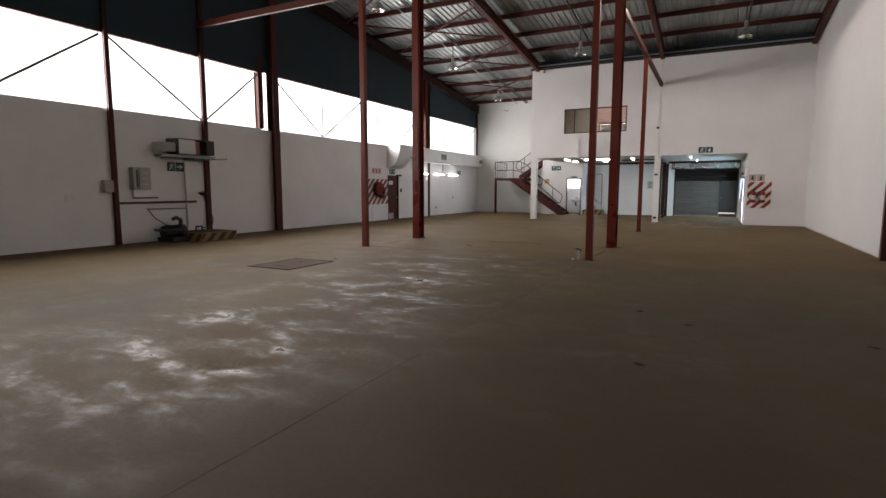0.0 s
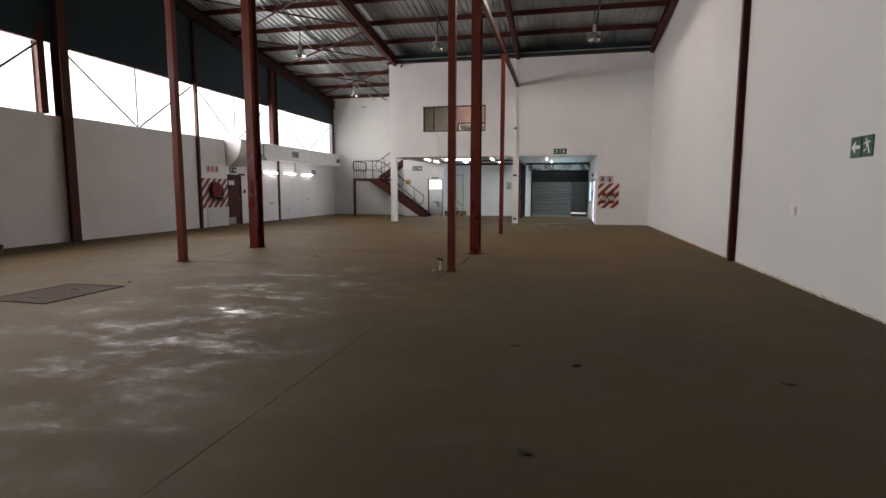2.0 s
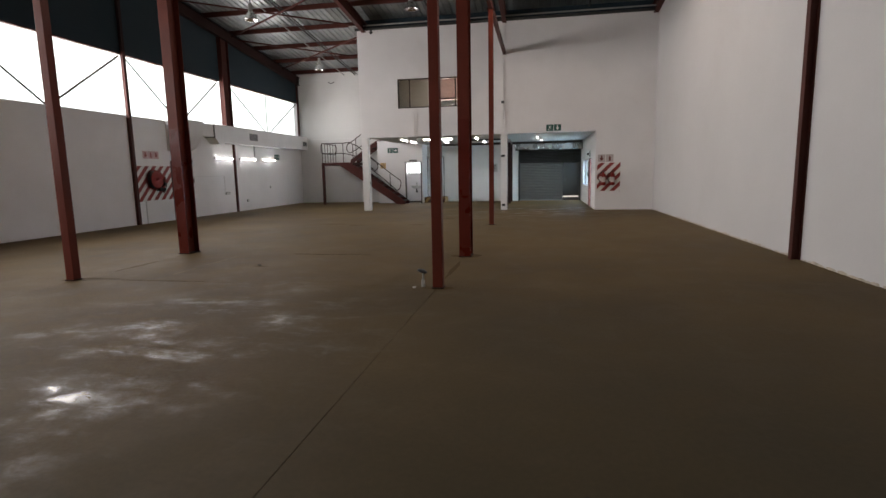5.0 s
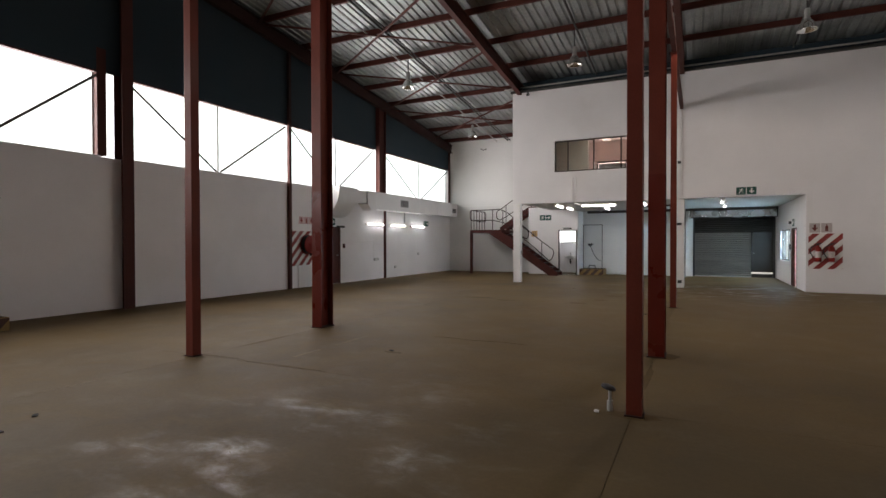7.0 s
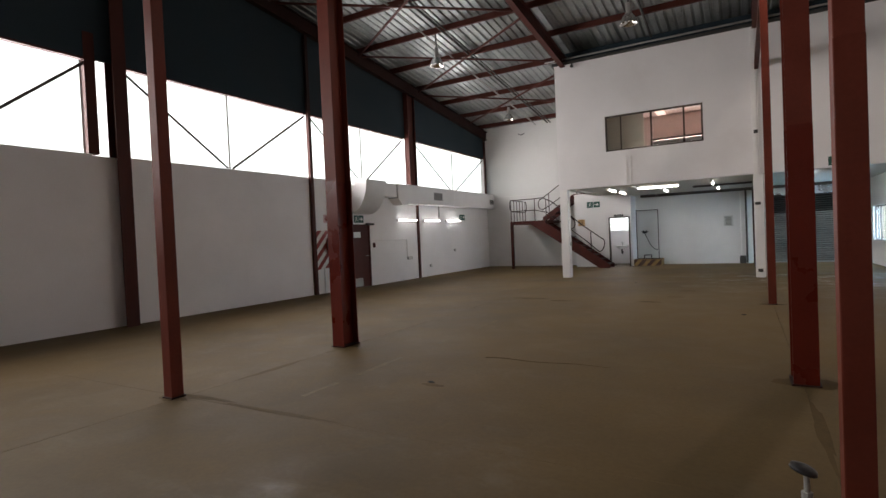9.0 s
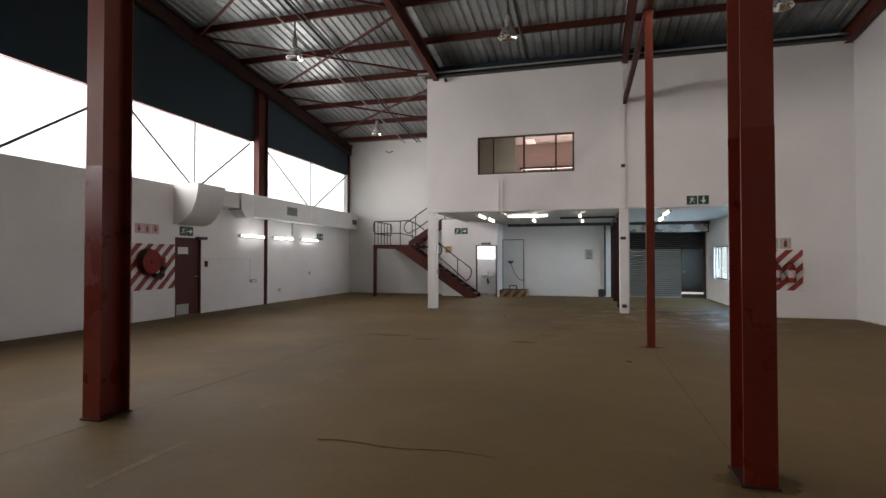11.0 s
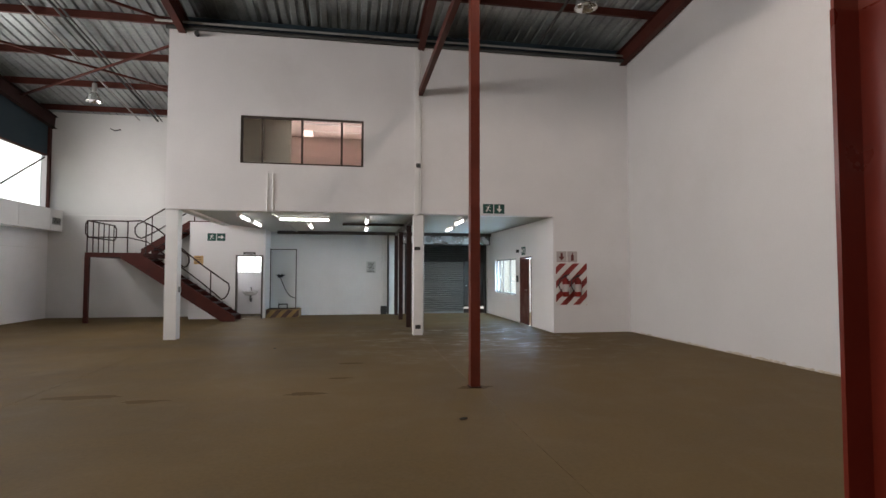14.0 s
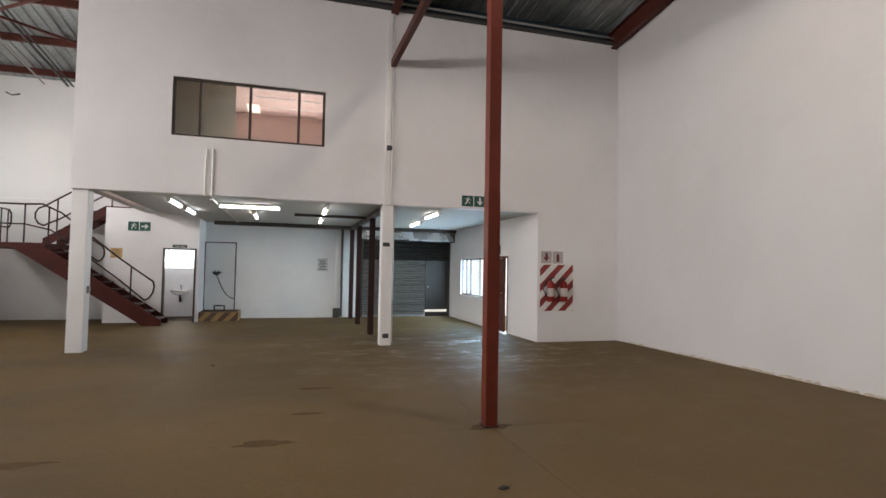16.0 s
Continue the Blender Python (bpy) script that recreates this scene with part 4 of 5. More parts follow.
aircon = thing("air_handling_unit", (LEFT, 11.5, 2.4), "old white air unit with dark end on brackets", "air unit")
boxpart("casing", (LEFT + 0.02, LEFT + 0.5, 10.73, 11.26, 2.37, 2.76), M_WHITE2, aircon, "white sheet-metal casing", bevel=0.012)
for d in ((10.7, 10.73, 2.345, 2.785), (10.73, 11.26, 2.345, 2.369), (10.73, 11.26, 2.761, 2.785)):
    boxpart("casing_frame", (LEFT + 0.02, LEFT + 0.51, *d), M_DARK, aircon)
boxpart("end_box", (LEFT + 0.02, LEFT + 0.44, 10.3, 10.69, 2.42, 2.66), M_GREYBOX, aircon, bevel=0.02)
boxpart("dark_head", (LEFT + 0.02, LEFT + 0.5, 11.62, 11.88, 2.37, 2.78), M_BLACK, aircon, "black open end", bevel=0.01)
boxpart("head_rim", (LEFT + 0.02, LEFT + 0.5, 11.27, 11.62, 2.345, 2.38), M_BLACK, aircon)
boxpart("head_rim", (LEFT + 0.02, LEFT + 0.5, 11.27, 11.62, 2.75, 2.785), M_BLACK, aircon)
boxpart("pink_panel", (LEFT + 0.22, LEFT + 0.23, 11.29, 11.61, 2.381, 2.749), M_PINK, aircon, "faded pink inner panel")
for y, out in ((10.5, 0.5), (11.2, 0.5), (11.86, 1.0)):
    boxpart("bracket_arm", (LEFT, LEFT + out, y, y + 0.035, 2.25, 2.28), M_STEEL, aircon)
for x in (LEFT + 0.08, LEFT + 0.42):
    boxpart("bracket_rail", (x, x + 0.035, 10.3, 11.92, 2.281, 2.344), M_STEEL, aircon)


def hazard_plinth(x0, x1, y0, y1, h, face):
    """A low concrete plinth with slanted yellow and black bands on its open faces."""
    pl = thing("hazard_plinth", ((x0 + x1) / 2, (y0 + y1) / 2, 0), "low concrete plinth painted with yellow and black hazard bands", "plinth", "hazard plinths")
    boxpart("block", (x0, x1, y0, y1, 0, h), M_YEL, pl, bevel=0.012)
    boxpart("dirty_top", (x0 + 0.02, x1 - 0.05, y0 + 0.05, y1 - 0.02, h - 0.004, h + 0.004), M_RUST, pl, "dirty brown top")
    stripes("band", (x0 + 0.005, x1 - 0.005, 0.003, h - 0.012), "y", y0 - 0.004, y0 - 0.001, M_BLK, pl, 0.34, 0.5, -0.9)
    if face == "x":
        stripes("band", (y0 + 0.005, y1 - 0.005, 0.003, h - 0.012), "x", x1 + 0.001, x1 + 0.004, M_BLK, pl, 0.34, 0.5, -0.9)
    return pl


hazard_plinth(LEFT + 0.12, -11.85, 10.72, 11.9, 0.23, "x")
hazard_plinth(-6.19, -5.14, 31.2, BACK - 0.02, 0.26, "y")


def eyewash(bx, by, bz, base, wallpts, label):
    ew = thing("eyewash_station", (bx, by, base), label, "eyewash", "eyewash stations")
    bm = bmesh.new()
    lathe(bm, [(0.0, -0.06), (0.05, -0.055), (0.14, 0.02), (0.15, 0.035), (0.13, 0.03), (0.04, -0.03), (0.0, -0.035)], (bx, by, bz), 18)
    part("bowl", bm, M_BLACK, ew, "black bowl", smooth=True)
    for s in (-0.05, 0.05):
        bm = bmesh.new()
        rod(bm, (bx + s, by, bz - 0.02), (bx + s, by, bz + 0.07), 0.016)
        part("nozzle", bm, M_DARK, ew)
    bm = bmesh.new()
    pipe(bm, wallpts, 0.014, 8)
    part("drain_hose", bm, M_DARK, ew, smooth=True)
    return ew


def hanging(a, b, sag, n=10):
    """Points of a slack hose between a and b."""
    a, b = Vector(a), Vector(b)
    return [a.lerp(b, k / n) + Vector((0, 0, -sag * math.sin(math.pi * k / n))) for k in range(n + 1)]


eyewash(LEFT + 0.3, 11.58, 1.28, 0.23, [(LEFT + 0.02, 11.85, 1.2), (LEFT + 0.3, 11.6, 1.22)] + [(LEFT + 0.3, 11.62, 1.1), (LEFT + 0.33, 11.74, 0.82), (LEFT + 0.36, 11.84, 0.56), (LEFT + 0.38, 11.8, 0.4), (LEFT + 0.4, 11.66, 0.32), (LEFT + 0.42, 11.4, 0.3)],
        "black-bowled eyewash with a drain hose on the wall")
eyewash(-5.83, BACK - 0.22, 1.36, 0.26, [(-5.95, BACK, 1.32), (-5.83, BACK - 0.22, 1.3)] + hanging((-5.83, BACK - 0.22, 1.3), (-5.36, BACK - 0.1, 0.6), 0.18),
        "black-bowled eyewash with a drain hose in the recess")
for y0, x0 in ((11.1, LEFT + 0.55), ):
    bm = bmesh.new()
    pipe(bm, [(x0, y0, 0.2), (x0, y0, 0.36), (x0, y0 + 0.2, 0.36), (x0, y0 + 0.2, 0.2)], 0.022)
    tagged(part("pipe_hoop", bm, M_DARK), "dark bent pipe hoop on the plinth", "pipe")
bm = bmesh.new()
pipe(bm, [(-5.82, 31.5, 0.26), (-5.82, 31.5, 0.42), (-5.55, 31.5, 0.42), (-5.55, 31.5, 0.26)], 0.02)
tagged(part("pipe_hoop", bm, M_DARK), "dark bent pipe hoop on the plinth", "pipe")

pump = thing("water_pump", (-12.65, 10.45, 0), "old black pump with motor and bent outlet on the floor", "pump")
bm = bmesh.new()
box(bm, -12.95, -12.3, 10.2, 10.72, 0.0, 0.12, bevel=0.015)
part("base", bm, M_BLACK, pump)
bm = bmesh.new()
rod(bm, (-12.62, 10.15, 0.27), (-12.62, 10.62, 0.27), 0.16, 18)
for k in range(7):
    rod(bm, (-12.62, 10.2 + 0.055 * k, 0.27), (-12.62, 10.215 + 0.055 * k, 0.27), 0.175, 18)
part("motor", bm, M_BLACK, pump)
bm = bmesh.new()
rod(bm, (-12.62, 10.62, 0.26), (-12.62, 10.74, 0.26), 0.2, 18)
part("pump_housing", bm, M_DARK, pump)
bm = bmesh.new()
pipe(bm, [(-12.62, 10.68, 0.42), (-12.62, 10.68, 0.58), (-12.62, 10.55, 0.64), (-12.62, 10.44, 0.6)], 0.05, 10)
part("outlet_bend", bm, M_BLACK, pump)
bm = bmesh.new()
bar(bm, (-12.7, 9.98, 0.33), (-12.5, 10.5, 0.3), 0.3, 0.05)
part("guard_plate", bm, M_BLACK, pump)

# ---------------------------------------------------------------- stair
TREADS, RISE, GO = 11, 2.05 / 11, 2.56 / 10
SX0, SY0, SY1 = -9.5, 30.05, 30.92
stair = thing("steel_stair", (-8.5, 30.5, 0), "dark red steel stair with landing and open treads", "stair")
for y in (SY0, SY1 - 0.05):
    bm = bmesh.new()
    prism(bm, [(SX0 - 0.62, 1.93), (SX0 + 0.05, 1.93), (-6.9, 0.14), (-6.9, 0.0), (-7.3, 0.0), (SX0 - 0.3, 1.68), (SX0 - 0.62, 1.88)], "y", y, y + 0.05)
    part("stringer", bm, M_STAIR, stair)
for k in range(1, TREADS):
    z = 2.05 - RISE * k
    x = SX0 + GO * (k - 1)
    boxpart("tread", (x, x + 0.27, SY0 + 0.05, SY1 - 0.05, z - 0.035, z), M_RAIL, stair)
boxpart("landing", (-11.08, SX0, SY0, BACK - 0.06, 1.92, 2.05), M_STAIR, stair, bevel=0.006)
for x, y in ((-11.08, SY0),):
    boxpart("landing_post", (x, x + 0.11, y, y + 0.11, 0, 1.92), M_STAIR, stair)
UX0, UY0, UY1 = -9.9, 31.08, BACK - 0.1
for y in (UY0, UY1 - 0.05):
    bm = bmesh.new()
    prism(bm, [(UX0 - 0.05, 1.95), (UX0 - 0.05, 2.2), (UX0 + 1.35, 3.12), (-7.5, 3.12), (-7.5, 2.92), (UX0 + 1.4, 2.92)], "y", y, y + 0.05)
    part("stringer", bm, M_STAIR, stair)
for k in range(1, 6):
    x = UX0 + GO * (k - 1)
    z = 2.05 + RISE * k
    boxpart("tread", (x, x + 0.27, UY0 + 0.05, UY1 - 0.05, z - 0.035, z), M_RAIL, stair)
boxpart("upper_landing", (UX0 + GO * 5, -7.5, UY0 + 0.05, UY1 - 0.05, 3.0, 3.06), M_RAIL, stair)
RAIL = 0.021


def rounded(a, b, c, d, out, n=5):
    """A hoop from a to d that bulges by out at its ends b, c (handrail return)."""
    mid = (Vector(b) + Vector(c)) / 2
    pts = [Vector(a)]
    r = (Vector(b) - Vector(c)).length / 2
    up = (Vector(b) - Vector(c)).normalized()
    for k in range(n + 1):
        t = math.pi / 2 - math.pi * k / n
        pts.append(mid + up * r * math.sin(t) + Vector(out) * math.cos(t))
    pts.append(Vector(d))
    return pts


yf = SY0 + 0.025
bm = bmesh.new()
top, midz = 2.98, 2.5
pts = rounded((-7.9, yf, 0.77 + 0.95), (-7.2, yf, 0.22 + 0.98), (-7.3, yf, 0.24 + 0.42), (-7.9, yf, 0.77 + 0.42), (0.16, 0, 0))
pipe(bm, [(-11.03, yf, top), (-9.95, yf, top), (-9.6, yf, 2.72 + 0.28), (-9.2, yf, 1.83 + 0.98)] + pts, RAIL)
pipe(bm, [(-7.9, yf, 0.77 + 0.42), (-9.4, yf, 1.95 + 0.42), (-9.95, yf, midz), (-11.03, yf, midz)], RAIL * 0.85)
part("handrail", bm, M_RAIL, stair)
for x, z0, z1 in ((-11.03, 2.05, top), (-9.95, 2.05, top), (-9.45, 2.0, 2.95), (-7.62, 0.5, 1.48), (-8.6, 1.3, 2.3)):
    bm = bmesh.new()
    rod(bm, (x, yf, z0), (x, yf, z1), RAIL * 0.9)
    part("baluster", bm, M_RAIL, stair)
bm = bmesh.new()
xe = -11.03
pipe(bm, [(xe, yf, top)] + [(xe, BACK - 0.25, top), (xe, BACK - 0.13, top - 0.1), (xe, BACK - 0.13, midz + 0.1), (xe, BACK - 0.25, midz), (xe, yf + 0.1, midz), (xe - 0.05, yf, midz + 0.1), (xe - 0.05, yf, top - 0.1), (xe, yf, top)], RAIL)
part("handrail", bm, M_RAIL, stair)
for k in range(1, 6):
    y = yf + (BACK - 0.3 - yf) * k / 5
    bm = bmesh.new()
    rod(bm, (xe, y, 2.05), (xe, y, top), RAIL * 0.8)
    part("baluster", bm, M_RAIL, stair)
yu = UY0 + 0.025
bm = bmesh.new()
pts = rounded((-9.6, yu, 2.3 + 0.42), (-9.95, yu, 2.12 + 0.42), (-9.95, yu, 2.12 + 0.92), (-9.6, yu, 2.3 + 0.98), (-0.2, 0, 0))
pipe(bm, [(-8.4, yu, 3.1 + 0.42)] + pts + [(-8.4, yu, 3.1 + 0.98), (-7.5, yu, 3.1 + 0.98)], RAIL)
part("handrail", bm, M_RAIL, stair)
for x, z in ((-9.65, 2.3), (-8.95, 2.75), (-8.4, 3.1)):
    bm = bmesh.new()
    rod(bm, (x, yu, z), (x, yu, z + 0.95), RAIL * 0.9)
    part("baluster", bm, M_RAIL, stair)

ym = SY1 - 0.02
bm = bmesh.new()
pipe(bm, rounded((-9.1, ym, 2.46), (-8.62, ym, 2.09), (-8.62, ym, 1.63), (-9.1, ym, 2.0), (0.15, 0, 0)), RAIL)
part("handrail", bm, M_RAIL, stair)
bm = bmesh.new()
rod(bm, (-8.85, ym, 1.5), (-8.85, ym, 2.27), RAIL * 0.9)
part("baluster", bm, M_RAIL, stair)

# ---------------------------------------------------------------- washroom and recess
fr = thing("door_frame", (-6.68, WCY, 0), "dark steel frame of the open washroom doorway", "door frame")
for n_, d in (("jamb", (-7.1, -7.05, WCY - 0.02, WCY + 0.13, 0, 2.03)), ("jamb", (-6.31, -6.26, WCY - 0.02, WCY + 0.13, 0, 2.03)), ("head", (-7.05, -6.31, WCY - 0.02, WCY + 0.13, 1.99, 2.03))):
    boxpart(n_, d, M_FRAME, fr)
sg = thing("room_sign", (-6.68, WCY, 2.06), "small dark name plate above the washroom doorway", "sign")
boxpart("plate", (-6.87, -6.5, WCY - 0.014, WCY - 0.002, 2.05, 2.13), M_DARK, sg)
boxpart("lettering", (-6.82, -6.55, WCY - 0.0165, WCY - 0.0145, 2.078, 2.102), M_GREYBOX, sg)
an = thing("amber_notice", (-8.22, WCY, 1.72), "amber notice card pinned to the white wall", "notice")
boxpart("card", (-8.36, -8.08, WCY - 0.012, WCY - 0.001, 1.73, 2.0), M_AMBER, an)
for k in range(4):
    boxpart("printed_line", (-8.32, -8.14, WCY - 0.0145, WCY - 0.0125, 1.77 + 0.055 * k, 1.785 + 0.055 * k), M_RUST, an)
exit_sign("y", WCY, -1, -7.7, 2.6, 0.56, 0.24, "right")
basin = thing("wash_basin", (-6.6, 32.6, 0.8), "white wall-hung wash basin with tap and trap", "basin")
bm = bmesh.new()
bmesh.ops.create_uvsphere(bm, u_segments=18, v_segments=10, radius=0.26, matrix=Matrix.Translation((-6.93, 32.64, 0.8)) @ Matrix.Diagonal((1, 0.8, 0.55, 1)))
bmesh.ops.bisect_plane(bm, geom=bm.verts[:] + bm.edges[:] + bm.faces[:], plane_co=(0, 0, 0.8), plane_no=(0, 0, 1), clear_outer=True)
lathe(bm, [(0.26, 0.0), (0.265, 0.015), (0.23, 0.015), (0.16, -0.06), (0.02, -0.09)], (-6.93, 32.62, 0.8), 18)
part("bowl", bm, M_PORC, basin, smooth=True)
bm = bmesh.new()
pipe(bm, [(-6.93, 32.82, 0.81), (-6.93, 32.82, 0.95), (-6.93, 32.7, 0.95), (-6.93, 32.7, 0.9)], 0.016)
part("tap", bm, M_STEEL, basin)
bm = bmesh.new()
pipe(bm, [(-6.93, 32.66, 0.68), (-6.93, 32.66, 0.49), (-6.93, 32.78, 0.46), (-6.93, 32.84, 0.54)], 0.03)
part("trap", bm, M_DARK, basin)
wcw = thing("window_8", (-6.55, 32.9, 1.4), "small bright washroom window", "window")
wcw["kind"] = "structure"
for d in ((-7.5, -7.46, 32.86, 32.94, 1.45, 2.12), (-6.44, -6.4, 32.86, 32.94, 1.45, 2.12), (-7.46, -6.44, 32.86, 32.94, 1.45, 1.48), (-7.46, -6.44, 32.86, 32.94, 2.09, 2.12),
          (-7.32, -7.29, 32.86, 32.94, 1.48, 2.09), (-6.82, -6.79, 32.86, 32.94, 1.48, 2.09)):
    boxpart("frame_bar", d, M_WHITE2, wcw)
for x0, x1 in ((-7.46, -7.32), (-7.29, -6.82), (-6.79, -6.44)):
    boxpart("pane", (x0, x1, 32.95, 32.955, 1.48, 2.09), M_GLASS, wcw).visible_shadow = False
window_light("daylight", (-6.95, 32.96, 1.78), (-6.95, 30, 1.5), 1.0, 0.58, 26, (0.95, 0.96, 1.0))

# conduit frame in the recess, notice, wall foot pipes
rf = thing("standpipe_rack", (-5.76, BACK, 0.26), "thin dark pipe rack standing on the striped plinth", "pipe rack")
for a, b in (((-6.18, BACK - 0.06, 0.26), (-6.18, BACK - 0.06, 2.27)), ((-5.33, BACK - 0.06, 0.26), (-5.33, BACK - 0.06, 2.27)), ((-6.2, BACK - 0.06, 2.27), (-5.31, BACK - 0.06, 2.27))):
    bm = bmesh.new()
    rod(bm, a, b, 0.015)
    part("pipe", bm, M_FRAME, rf)
nb = thing("notice_sheet", (-2.77, BACK, 1.45), "grey printed notice sheet on the white wall", "notice")
boxpart("sheet", (-2.93, -2.6, BACK - 0.008, BACK - 0.001, 1.46, 1.87), M_PAPER, nb)
for k in range(7):
    boxpart("printed_line", (-2.89 + 0.02 * (k % 3), -2.65 - 0.03 * (k % 2), BACK - 0.011, BACK - 0.0085, 1.5 + 0.05 * k, 1.52 + 0.05 * k), M_INK, nb)
conduit([(-2.16, BACK - 0.04, 0.02), (-2.16, BACK - 0.04, 2.84)], 0.035, M_FRAME, "dark drain pipe at the back wall", "drain_pipe")
conduit([(-2.35, BACK - 0.03, 0.02), (-2.35, BACK - 0.03, 2.84)], 0.015, M_WHITE2)
bm = bmesh.new()
box(bm, -2.42, -2.2, BACK - 0.12, BACK - 0.01, 0.0, 0.3, bevel=0.04)
tagged(part("pipe_collar", bm, M_DARK), "dark dirty pipe collar at the floor", "pipe")
bm = bmesh.new()
box(bm, -5.9, SIDE - 0.02, 31.5, 31.62, SOFF - 0.11, SOFF - 0.002)
tagged(part("soffit_beam", bm, M_FRAME), "dark steel beam under the upper floor", "beam")
bm = bmesh.new()
bar(bm, (-1.9, FRONT + 0.4, SOFF - 0.06), (-1.9, 31.45, SOFF - 0.06), 0.12, 0.11)
tagged(part("soffit_beam", bm, M_FRAME), "dark steel beam under the upper floor", "beam")
conduit([(-3.7, 28.2, SOFF - 0.05), (-1.98, 28.2, SOFF - 0.05)], 0.035, M_FRAME, "dark pipe under the upper floor")
conduit([(-5.26, FRONT - 0.02, 2.8), (-5.26, FRONT + 0.25, SOFF - 0.03), (-5.26, 31.45, SOFF - 0.03)], 0.022, M_GALV, "galvanised conduit along the soffit")

# ---------------------------------------------------------------- loading bay
shut = thing("roller_shutter", (0, BACK, 0), "closed ribbed steel roller shutter with a dark wicket door", "roller door")
S0, S1 = -1.56, SIDE - 0.05
slat_pitch = 0.078


def slat(x0, x1, z, mat):
    bm = bmesh.new()
    y = BACK + 0.03
    prism(bm, [(y + 0.012, z), (y + 0.012, z + slat_pitch - 0.003), (y, z + slat_pitch - 0.006), (y - 0.040, z + 0.052), (y - 0.046, z + 0.040), (y + 0.002, z + 0.004)], "x", x0, x1)
    part("slat", bm, mat, shut)


for k in range(32):
    z = 0.07 + slat_pitch * k
    if z < 1.8:
        slat(S0 + 0.05, 0.6, z, M_SHUT)
    else:
        slat(S0 + 0.05, S1 - 0.05, z, M_SHUTD)
boxpart("backing_sheet", (S0 + 0.02, 0.61, BACK + 0.046, BACK + 0.06, 0.012, 2.6), M_SHUTD, shut)
boxpart("backing_sheet", (0.61, S1, BACK + 0.046, BACK + 0.06, 0.236, 2.6), M_SHUTD, shut)
boxpart("bottom_bar", (S0 + 0.05, 0.6, BACK + 0.01, BACK + 0.05, 0.012, 0.07), M_STEEL, shut)
wk = boxpart("wicket_door", (0.62, 1.36, BACK + 0.015, BACK + 0.045, 0.24, 1.8), M_SHUTD, shut, "dark grey wicket door")
boxpart("wicket_sill", (0.62, 1.36, BACK + 0.015, BACK + 0.045, 0.012, 0.16), M_SHUTD, shut)
bm = bmesh.new()
rod(bm, (0.7, BACK + 0.015, 1.0), (0.7, BACK - 0.04, 1.0), 0.02)
part("wicket_knob", bm, M_STEEL, wk)
for x in (S0, S1 - 0.07):
    boxpart("guide_rail", (x, x + 0.07, BACK - 0.03, BACK + 0.09, 0, 2.5), M_DARK, shut)
boxpart("wicket_post", (1.365, 1.378, BACK + 0.01, BACK + 0.05, 0.012, 1.8), M_DARK, shut)
drum = thing("shutter_drum_box", (0, BACK - 0.2, 2.5), "galvanised drum cover above the roller shutter", "shutter box")
boxpart("cover", (S0 - 0.15, S1 + 0.02, BACK - 0.36, BACK - 0.02, 2.5, 2.82), M_DRUM, drum, bevel=0.015)
boxpart("end_plate", (S1 + 0.021, S1 + 0.045, BACK - 0.38, BACK - 0.02, 2.48, 2.83), M_DARK, drum)
bm = bmesh.new()
rod(bm, (-0.75, BACK - 0.37, 2.66), (-0.75, BACK - 0.41, 2.66), 0.12, 20)
part("motor_cap", bm, M_STEEL, drum)
boxpart("lower_lip", (S0 - 0.15, S1 + 0.02, BACK - 0.37, BACK - 0.34, 2.47, 2.498), M_DARK, drum)
window_light("daylight", (0.99, BACK + 0.07, 0.2), (0.99, BACK - 1, 0.2), 0.72, 0.07, 0.6)

sw = thing("window_9", (SIDE, 29.9, 0.8), "bright steel-framed window in the loading bay wall", "window")
sw["kind"] = "structure"
for y0, y1, z0, z1 in ((28.7, 28.74, 0.8, 1.92), (31.01, 31.05, 0.8, 1.92), (28.74, 31.01, 0.8, 0.84), (28.74, 31.01, 1.88, 1.92), (29.45, 29.49, 0.84, 1.88), (30.25, 30.29, 0.84, 1.88), (30.65, 30.68, 0.84, 1.88)):
    boxpart("frame_bar", (SIDE + 0.05, SIDE + 0.09, y0, y1, z0, z1), M_FRAME, sw)
for y0, y1 in ((28.74, 29.45), (29.49, 30.25), (30.29, 30.65), (30.68, 31.01)):
    boxpart("pane", (SIDE + 0.068, SIDE + 0.072, y0, y1, 0.84, 1.88), M_GLASS, sw).visible_shadow = False
window_light("daylight", (SIDE + 0.16, 29.87, 1.36), (SIDE - 3, 29.87, 1.1), 2.2, 1.0, 135, (0.55, 0.77, 1.0))
window_light("daylight", (SIDE + 0.16, 27.8, 0.95), (SIDE - 3, 27.8, 0.8), 0.85, 1.8, 180, (0.50, 0.74, 1.0))
d2 = thing("door_2", (SIDE, 28.25, 0), "dark red-brown door standing ajar in the white wall", "door")
d2["kind"] = "structure"
for n_, d in (("jamb", (SIDE - 0.012, SIDE + 0.12, 27.28, 27.33, 0, 1.94)), ("jamb", (SIDE - 0.012, SIDE + 0.12, 28.23, 28.28, 0, 1.94)), ("head", (SIDE - 0.012, SIDE + 0.12, 27.33, 28.23, 1.89, 1.94))):
    boxpart(n_, d, M_BROWN, d2)
bm = bmesh.new()
bar(bm, (SIDE + 0.02, 28.22, 0.95), (SIDE - 0.05, 27.37, 0.95), 0.04, 1.86)
leaf = part("door_leaf", bm, M_BROWN, d2)
bm = bmesh.new()
rod(bm, (SIDE - 0.05, 27.46, 1.0), (SIDE - 0.13, 27.46, 1.0), 0.014)
part("door_handle", bm, M_STEEL, leaf)
exit_sign("x", SIDE, -1, 27.95, 2.12, 0.36, 0.24, "right")
